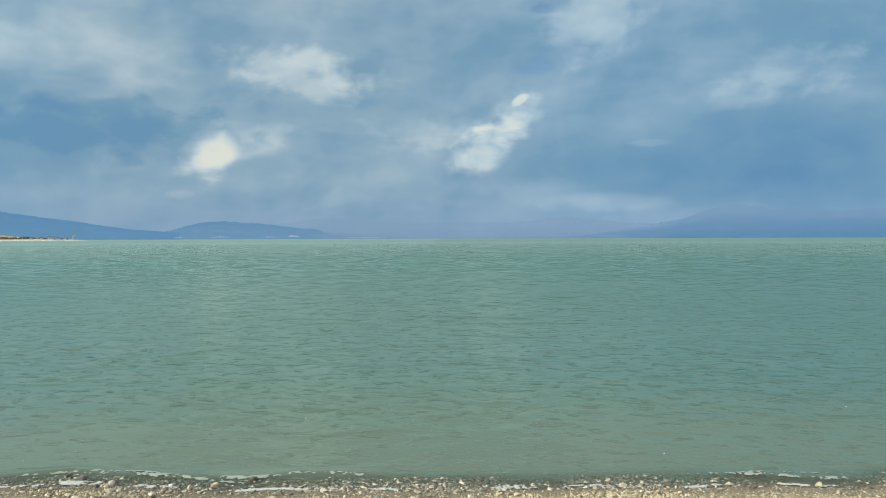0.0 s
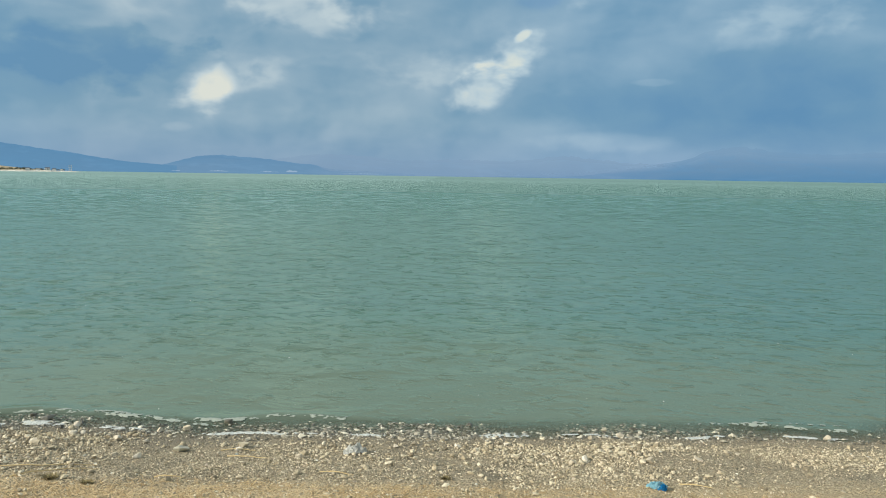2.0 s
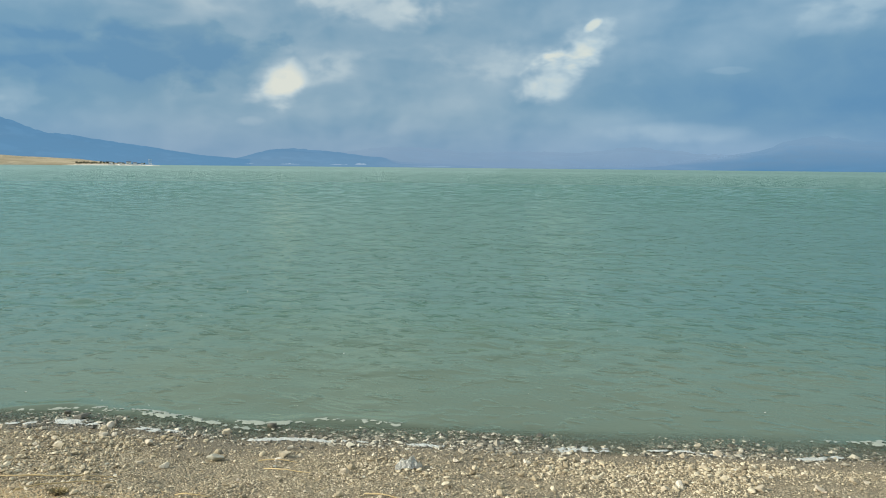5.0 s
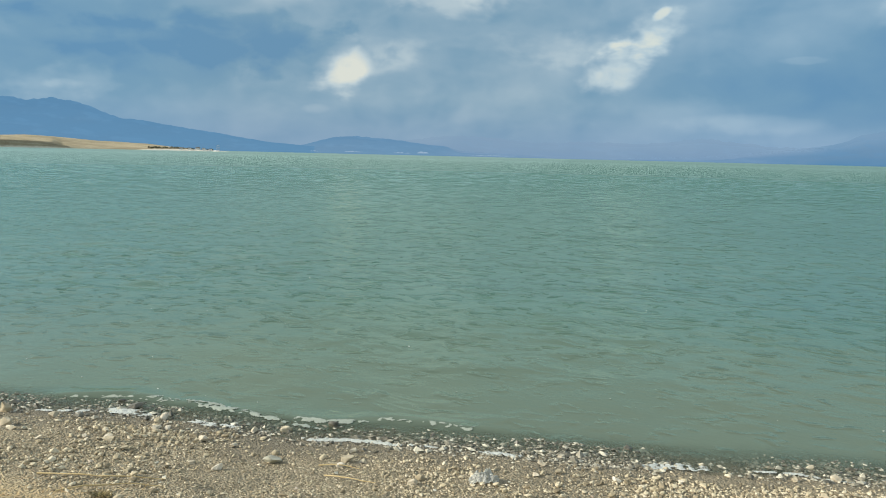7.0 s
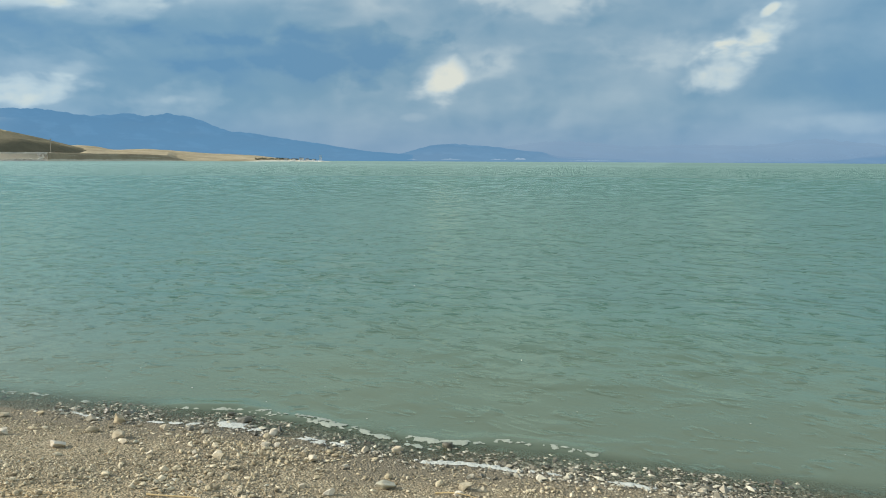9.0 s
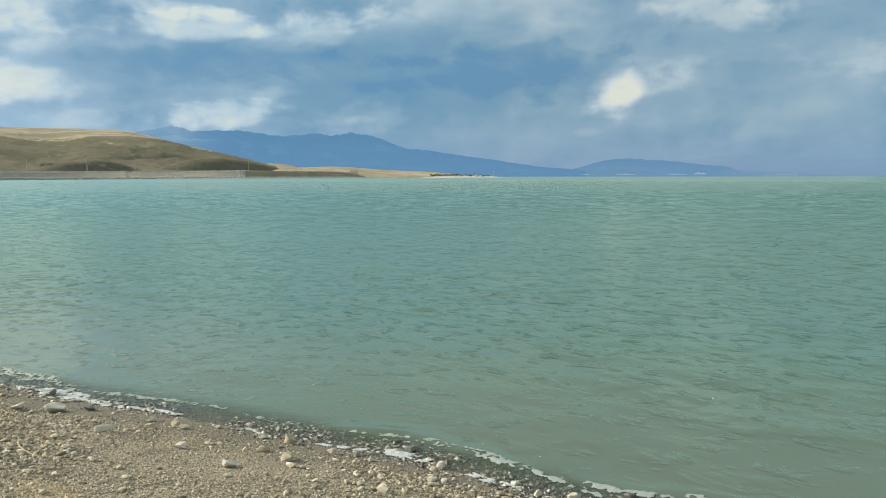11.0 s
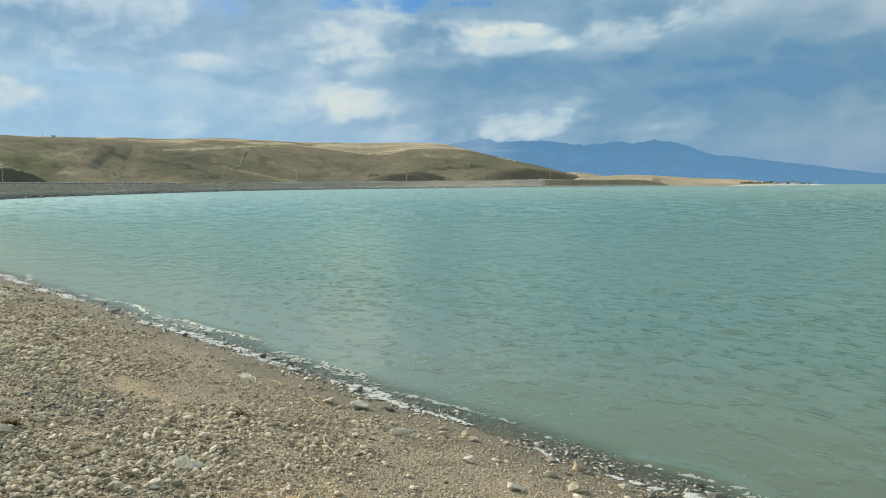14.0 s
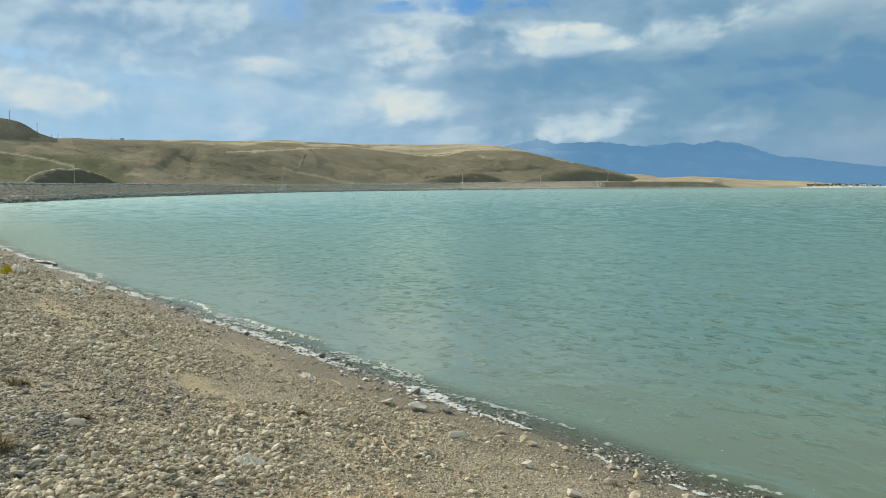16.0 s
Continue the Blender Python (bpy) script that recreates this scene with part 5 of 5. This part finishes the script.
# ---- litter ----
def film_bm(w, l, h, seed, n=23):
    """A crumpled piece of thin plastic with a folded edge, open below."""
    bm = bmesh.new()
    off = Vector((seed * 3.7, seed * 1.3, 0))
    grid = []
    for i in range(n):
        row = []
        for j in range(n):
            u, v = i / (n - 1) * 2 - 1, j / (n - 1) * 2 - 1
            rim = 1 + 0.22 * noise.noise(Vector((math.atan2(v, u) * 1.3, seed, 0)))
            k = max(abs(u), abs(v)) / max(math.hypot(u, v), 1e-6) if (u or v) else 1
            px, py = u * k * rim, v * k * rim
            dome = max(0.0, 1 - px * px * 0.8 - py * py * 0.8)
            c = noise.fractal(Vector((px * 2.2, py * 2.2, 0)) + off, 0.9, 2.1, 4)
            c += 1.1 * (0.35 - abs(noise.noise(Vector((px * 2.6, py * 2.6, 4)) + off)) - 0.5 * abs(noise.noise(Vector((px * 6.0, py * 6.0, 8)) + off)))
            row.append(bm.verts.new((px * w / 2, py * l / 2, h * max(0.03, 0.10 + 0.75 * dome + 0.55 * c * (0.35 + dome)))))
        grid.append(row)
    for i in range(n - 1):
        for j in range(n - 1):
            bm.faces.new((grid[i][j], grid[i + 1][j], grid[i + 1][j + 1], grid[i][j + 1]))
    bmesh.ops.solidify(bm, geom=bm.faces[:], thickness=0.002)
    return bm


def mat_film(name, colour, alpha=0.0):
    m, g, b, p = material(name, 0.75)
    b.inputs["Specular IOR Level"].default_value = 0.25
    n = g.noise(p, 40, 3)
    g.links.new(g.mix(g.math("MULTIPLY", n, 0.4), colour, tuple(c * 0.8 for c in colour)), b.inputs["Base Color"])
    back = g.add("ShaderNodeBsdfTranslucent")
    back.inputs[0].default_value = (*colour, 1)
    both = g.add("ShaderNodeMixShader")
    both.inputs[0].default_value = 0.4 + alpha
    g.links.new(b.outputs[0], both.inputs[1])
    g.links.new(back.outputs[0], both.inputs[2])
    g.links.new(both.outputs[0], [n for n in g.tree.nodes if n.type == "OUTPUT_MATERIAL"][0].inputs[0])
    return m


WHITE_FILM = mat_film("white_film", (0.95, 0.93, 0.86), 0.05)
CLEAR_FILM = mat_film("cloudy_film", (0.80, 0.80, 0.76), 0.0)
BLUE_FILM, DEEP_BLUE = mat_film("light_blue_film", (0.45, 0.72, 0.80)), mat_film("blue_film", (0.03, 0.33, 0.62))
YELLOW_FILM = mat_film("yellow_film", (0.75, 0.68, 0.05))
for name, x, y, w, l, h, rot, mat, label, cat in [
        ("plastic_bag", -0.87, 8.70, 0.25, 0.18, 0.085, 10, CLEAR_FILM, "crumpled cloudy-clear plastic bag on the pebbles", "plastic bag"),
        ("plastic_bag", -6.97, 6.09, 0.28, 0.20, 0.07, 40, WHITE_FILM, "crumpled white plastic bag on the gravel", "plastic bag"),
        ("plastic_bag", -21.8, 7.1, 0.5, 0.3, 0.13, 20, WHITE_FILM, "torn white plastic sheet on the beach", "plastic bag"),
        ("plastic_sheet", -11.13, 8.47, 0.42, 0.13, 0.06, 5, WHITE_FILM, "narrow strip of white plastic on the beach", "plastic sheet"),
        ("plastic_bag", -27.6, 6.36, 0.5, 0.35, 0.24, 60, WHITE_FILM, "white rubbish bag lying on the beach", "plastic bag"),
        ("plastic_bag", -26.9, 6.02, 0.34, 0.3, 0.22, 80, YELLOW_FILM, "yellow plastic bag lying on the beach", "plastic bag")]:
    thing(name, film_bm(w, l, h, int(abs(x) * 7) + 1), mat, label, cat, at=pose(x, y, bz(x, y) - 0.004, 0, 0, rot))
wrapper = tagged(new("wrapper"), "crumpled two-tone blue plastic wrapper", "wrapper")
wrapper.location = (1.90, 7.13, bz(1.90, 7.13) + 0.005)
part("sheet", film_bm(0.19, 0.12, 0.050, 5), BLUE_FILM, wrapper)
fold = part("fold", film_bm(0.09, 0.07, 0.045, 9), DEEP_BLUE, wrapper, "deep blue folded end")
fold.location = (0.03, -0.045, 0.0)


def lathe(profile, seg=20):
    bm = bmesh.new()
    rings = [[bm.verts.new((px, pr * math.cos(2 * math.pi * k / seg), pr * math.sin(2 * math.pi * k / seg))) for k in range(seg)] for px, pr in profile]
    for a, b in zip(rings, rings[1:]):
        for k in range(seg):
            bm.faces.new((a[k], a[(k + 1) % seg], b[(k + 1) % seg], b[k])).smooth = True
    bm.faces.new(rings[0][::-1])
    bm.faces.new(rings[-1])
    bmesh.ops.recalc_face_normals(bm, faces=bm.faces)
    return bm


BOTTLE = mat_film("cloudy_bottle", (0.66, 0.65, 0.57), 0.1)
bottle = tagged(new("plastic_bottle"), "dented clear plastic bottle lying on the gravel", "bottle")
bottle.matrix_world = pose(-7.64, 8.61, bz(-7.64, 8.61) + 0.032, 0, 3, 75)
part("body", lathe([(-0.105, 0.020), (-0.10, 0.030), (-0.09, 0.033), (-0.05, 0.033), (-0.045, 0.031), (-0.04, 0.033), (0.0, 0.032), (0.005, 0.030), (0.01, 0.033), (0.05, 0.033), (0.075, 0.026), (0.09, 0.014), (0.10, 0.0125)]), BOTTLE, bottle)
part("cap", lathe([(0.098, 0.0155), (0.113, 0.0155), (0.115, 0.013)]), mat_film("cap", (0.70, 0.72, 0.74)), bottle, "white screw cap")
WOOD = mat_plain("wet_driftwood", (0.045, 0.040, 0.033), 0.6, 0.4, 12.0, 0.6, 0.02)
bm = lathe([(-0.85, 0.02), (-0.6, 0.07), (-0.2, 0.10), (0.2, 0.085), (0.55, 0.09), (0.85, 0.04), (0.98, 0.012)], 12)
for v in bm.verts:
    v.co += Vector((0, 0.10 * math.sin(v.co.x * 2.2), 0.02 * math.sin(v.co.x * 5))) + 0.025 * noise.noise_vector(v.co * 5)
thing("driftwood", bm, WOOD, "dark waterlogged driftwood log at the water's edge", "driftwood", at=pose(-33.6, 7.82, bz(-33.6, 7.82) + 0.05, 0, 0, 12))

# ---- poles, settlement and trees on the far shore ----
GREY = mat_plain("weathered_wood", (0.42, 0.38, 0.31), 0.8, 0.3, 3.0)
STEEL = mat_plain("pale_steel", (0.62, 0.62, 0.60), 0.5, 0.2, 2.0)


def box_bm(sx, sy, sz, z0=0.0, bevel=0.0):
    bm = bmesh.new()
    bmesh.ops.create_cube(bm, size=1)
    for v in bm.verts:
        v.co = Vector((v.co.x * sx, v.co.y * sy, (v.co.z + 0.5) * sz + z0))
    if bevel:
        bmesh.ops.bevel(bm, geom=bm.edges[:], offset=bevel, segments=2, affect="EDGES")
    return bm


def pole(az, r, z, height, thick):
    a = radians(az)
    p = tagged(new("utility_pole"), "pale utility pole standing beside the far road", "utility pole", "poles along the far shore")
    p.matrix_world = pose(EYE[0] - r * math.sin(a), EYE[1] + r * math.cos(a), z, 0, 0, az)
    bm = bmesh.new()
    bmesh.ops.create_cone(bm, segments=8, radius1=thick, radius2=thick * 0.6, depth=height, cap_ends=True)
    bmesh.ops.translate(bm, verts=bm.verts, vec=(0, 0, height / 2 - 0.3))
    part("pole", bm, GREY, p)
    part("crossarm", box_bm(height * 0.22, thick * 0.8, thick * 0.9, height * 0.9, thick * 0.1), GREY, p)
    for sx in (-1, 0, 1):
        ins = part("insulator", box_bm(thick * 0.5, thick * 0.5, thick * 1.3, 0), STEEL, p, "pale insulator")
        ins.location = (sx * height * 0.095, 0, height * 0.9 + thick * 0.9)


for az, el in ((81.4, 1.69), (43.7, 1.36), (48.56, 1.31), (51.31, 1.33), (54.33, 1.34), (57.9, 1.15), (62.38, 1.16), (67.6, 1.08)):
    rr = float(far_r(az) + bank_run(az)) + 5
    zb = float(rise(az, far_r(az) + 16, CREST)) - 0.1
    pole(az, rr, zb, EYE_Z + rr * math.tan(radians(el)) - zb, rr * 0.00045)
for az, el in ((85.03, 5.12), (83.48, 4.35), (82.65, 3.64), (82.28, 3.72), (79.0, 3.55)):
    rr, zr = (float(hill_shape(np.array([az]), np.array([0.85]))[0][0]), float(hill_shape(np.array([az]), np.array([0.85]))[1][0]))
    pole(az, rr, zr - 0.3, max(2.0, EYE_Z + rr * math.tan(radians(el)) - zr), 0.16)

BARK = mat_plain("bark", (0.10, 0.075, 0.05), 0.9, 0.3, 4.0)
LEAF = mat_pebbles("dark_leaves", [(0.0, (0.03, 0.04, 0.02)), (0.6, (0.06, 0.07, 0.035)), (1.0, (0.10, 0.10, 0.06))], 0.8)


def tree(x, y, z, h, seed, label="small dark tree on the far shore", group="trees on the spit"):
    r = random.Random(seed)
    t = tagged(new("tree"), label, "tree", group)
    t.matrix_world = pose(x, y, z)
    bm = bmesh.new()
    bmesh.ops.create_cone(bm, segments=7, radius1=h * 0.035, radius2=h * 0.012, depth=h * 0.8, cap_ends=True)
    bmesh.ops.translate(bm, verts=bm.verts, vec=(0, 0, h * 0.4 - 0.2))
    for k in range(5):
        limb = bmesh.ops.create_cone(bm, segments=5, radius1=h * 0.014, radius2=h * 0.004, depth=h * 0.35, cap_ends=True)["verts"]
        m = pose(0, 0, h * (0.3 + 0.08 * k), 0, r.uniform(35, 60), k * 137) @ Matrix.Translation((0, 0, h * 0.17))
        bmesh.ops.transform(bm, verts=limb, matrix=m)
    part("trunk", bm, BARK, t)
    bm = bmesh.new()
    for k in range(90):
        a, e, q = r.uniform(0, 6.28), r.uniform(-1, 1), r.random() ** 0.4
        c = Vector((math.cos(a) * q * h * 0.3, math.sin(a) * q * h * 0.3, h * (0.62 + 0.34 * e * q)))
        s = h * r.uniform(0.04, 0.085)
        vs = [bm.verts.new(c + Vector((r.gauss(0, s), r.gauss(0, s), r.gauss(0, s)))) for _ in range(4)]
        for f in ((0, 1, 2), (0, 2, 3), (0, 3, 1), (1, 3, 2)):
            bm.faces.new([vs[i] for i in f])
    part("crown", bm, LEAF, t)


WALL, ROOF, PANE = mat_plain("white_plaster", (0.80, 0.79, 0.76), 0.8, 0.15, 1.0), mat_plain("roof", (0.09, 0.09, 0.09), 0.8, 0.25, 2.0), mat_plain("dark_pane", (0.05, 0.06, 0.07), 0.2, 0.1, 2.0)


def house(x, y, z, w, h, turn, label):
    b = tagged(new("house"), label, "house", "houses on the far shore")
    b.matrix_world = pose(x, y, z, 0, 0, turn)
    part("wall", box_bm(w, w * 0.7, h + 0.4, -0.4), WALL, b)
    bm = bmesh.new()
    v = [bm.verts.new(c) for c in ((-w * 0.55, -w * 0.4, h), (w * 0.55, -w * 0.4, h), (w * 0.55, w * 0.4, h), (-w * 0.55, w * 0.4, h), (-w * 0.5, 0, h * 1.35), (w * 0.5, 0, h * 1.35))]
    for f in ((0, 1, 5, 4), (2, 3, 4, 5), (1, 2, 5), (3, 0, 4), (3, 2, 1, 0)):
        bm.faces.new([v[i] for i in f])
    part("roof", bm, ROOF, b)
    for k in (-0.3, 0.0, 0.3):
        p = part("window", box_bm(w * 0.13, 0.1, h * 0.35, h * 0.4), PANE, b, "dark window")
        p.location = (k * w, -w * 0.35 - 0.03, 0)


def on_spit(az, dr=14):
    s = (dr + 10) / 60
    rr, z = spit_shape(np.array([az]), np.array([s]))
    a = radians(az)
    return EYE[0] - float(rr[0]) * math.sin(a), EYE[1] + float(rr[0]) * math.cos(a), float(z[0])


r = random.Random(5)
for k in range(46):
    az = 26.1 + 4.3 * (k + r.random()) / 46
    x, y, z = on_spit(az, r.uniform(16, 26))
    tree(x, y, z - 0.3, r.uniform(2.6, 5.2) * (0.85 + 0.15 * (az - 26)), 400 + k)
for az, w, h in ((27.15, 9.0, 4.6), (26.75, 6.5, 3.6), (28.3, 7.0, 4.0), (27.7, 6.0, 3.4), (26.3, 5.0, 3.0)):
    x, y, z = on_spit(az, 12)
    house(x, y, z, w, h, az, "small white house with a dark roof on the spit")

x, y, z = on_spit(25.78, 14)
tower = tagged(new("lookout_tower"), "pale steel lattice lookout tower at the end of the spit", "tower")
tower.matrix_world = pose(x, y, z - 0.2, 0, 0, 25.8)
TH = 11.5
for sx in (-1, 1):
    for sy in (-1, 1):
        leg = part("leg", box_bm(0.5, 0.5, TH), STEEL, tower)
        leg.location = (sx * 2.2, sy * 2.2, 0)
for lz in (3.5, 7.0, TH):
    part("platform", box_bm(5.8, 5.8, 0.6, lz), STEEL, tower)
for k, (lz, sgn) in enumerate(((0.2, 1), (3.9, -1), (7.4, 1))):
    br = part("brace", box_bm(6.2, 0.3, 0.35, -0.15), STEEL, tower)
    br.matrix_local = pose(0, -2.5, lz + 1.8, 0, sgn * 36, 0)

# bushes and a house on the skyline
for k, az in enumerate((81.6, 81.2, 80.7, 80.3, 79.9, 79.5, 77.2)):
    rr, zr = hill_shape(np.array([az]), np.array([0.84]))
    a = radians(az)
    tree(EYE[0] - float(rr[0]) * math.sin(a), EYE[1] + float(rr[0]) * math.cos(a), float(zr[0]) - 0.6, 1.0 + 0.4 * (k % 3), 500 + k, "low dark bush on the skyline of the hill", "bushes on the skyline")
rr, zr = hill_shape(np.array([78.35]), np.array([0.85]))
house(EYE[0] - float(rr[0]) * math.sin(radians(78.35)), EYE[1] + float(rr[0]) * math.cos(radians(78.35)), float(zr[0]), 2.6, 1.5, 78, "small pale building on the hilltop")

# low scrub in the gullies and along the skyline
BUSH = mat_pebbles("olive_scrub", [(0.0, (0.09, 0.09, 0.055)), (0.6, (0.135, 0.128, 0.08)), (1.0, (0.19, 0.17, 0.11))], 0.9)
r = np.random.RandomState(601)
az, k = r.uniform(43, 90, 26000), r.uniform(0.02, 0.84, 26000)
rr, zz = hill_shape(az, k)
cover = hill_cover(az, np.degrees(np.arctan2(zz - EYE_Z, rr)))
ok = r.rand(26000) < np.clip(0.003 + 0.30 * cover["scrub"] + 0.02 * np.clip((az - 72) / 8, 0, 1), 0, 1) * np.clip(0.6 + fbm(az * 2, k * 9, 1.0, 4, 602), 0, 1)
az, rr, zz = az[ok], rr[ok], zz[ok]
a = np.radians(az)
cluster("scrub", np.stack([EYE[0] - rr * np.sin(a), EYE[1] + rr * np.cos(a), zz], 1), r.uniform(0.4, 1.1, len(az)) * np.interp(rr, [200, 900], [0.8, 1.5]), BUSH, "low olive scrub in the gullies of the hillside", "scrub", 603, flat=0.5, small=True)
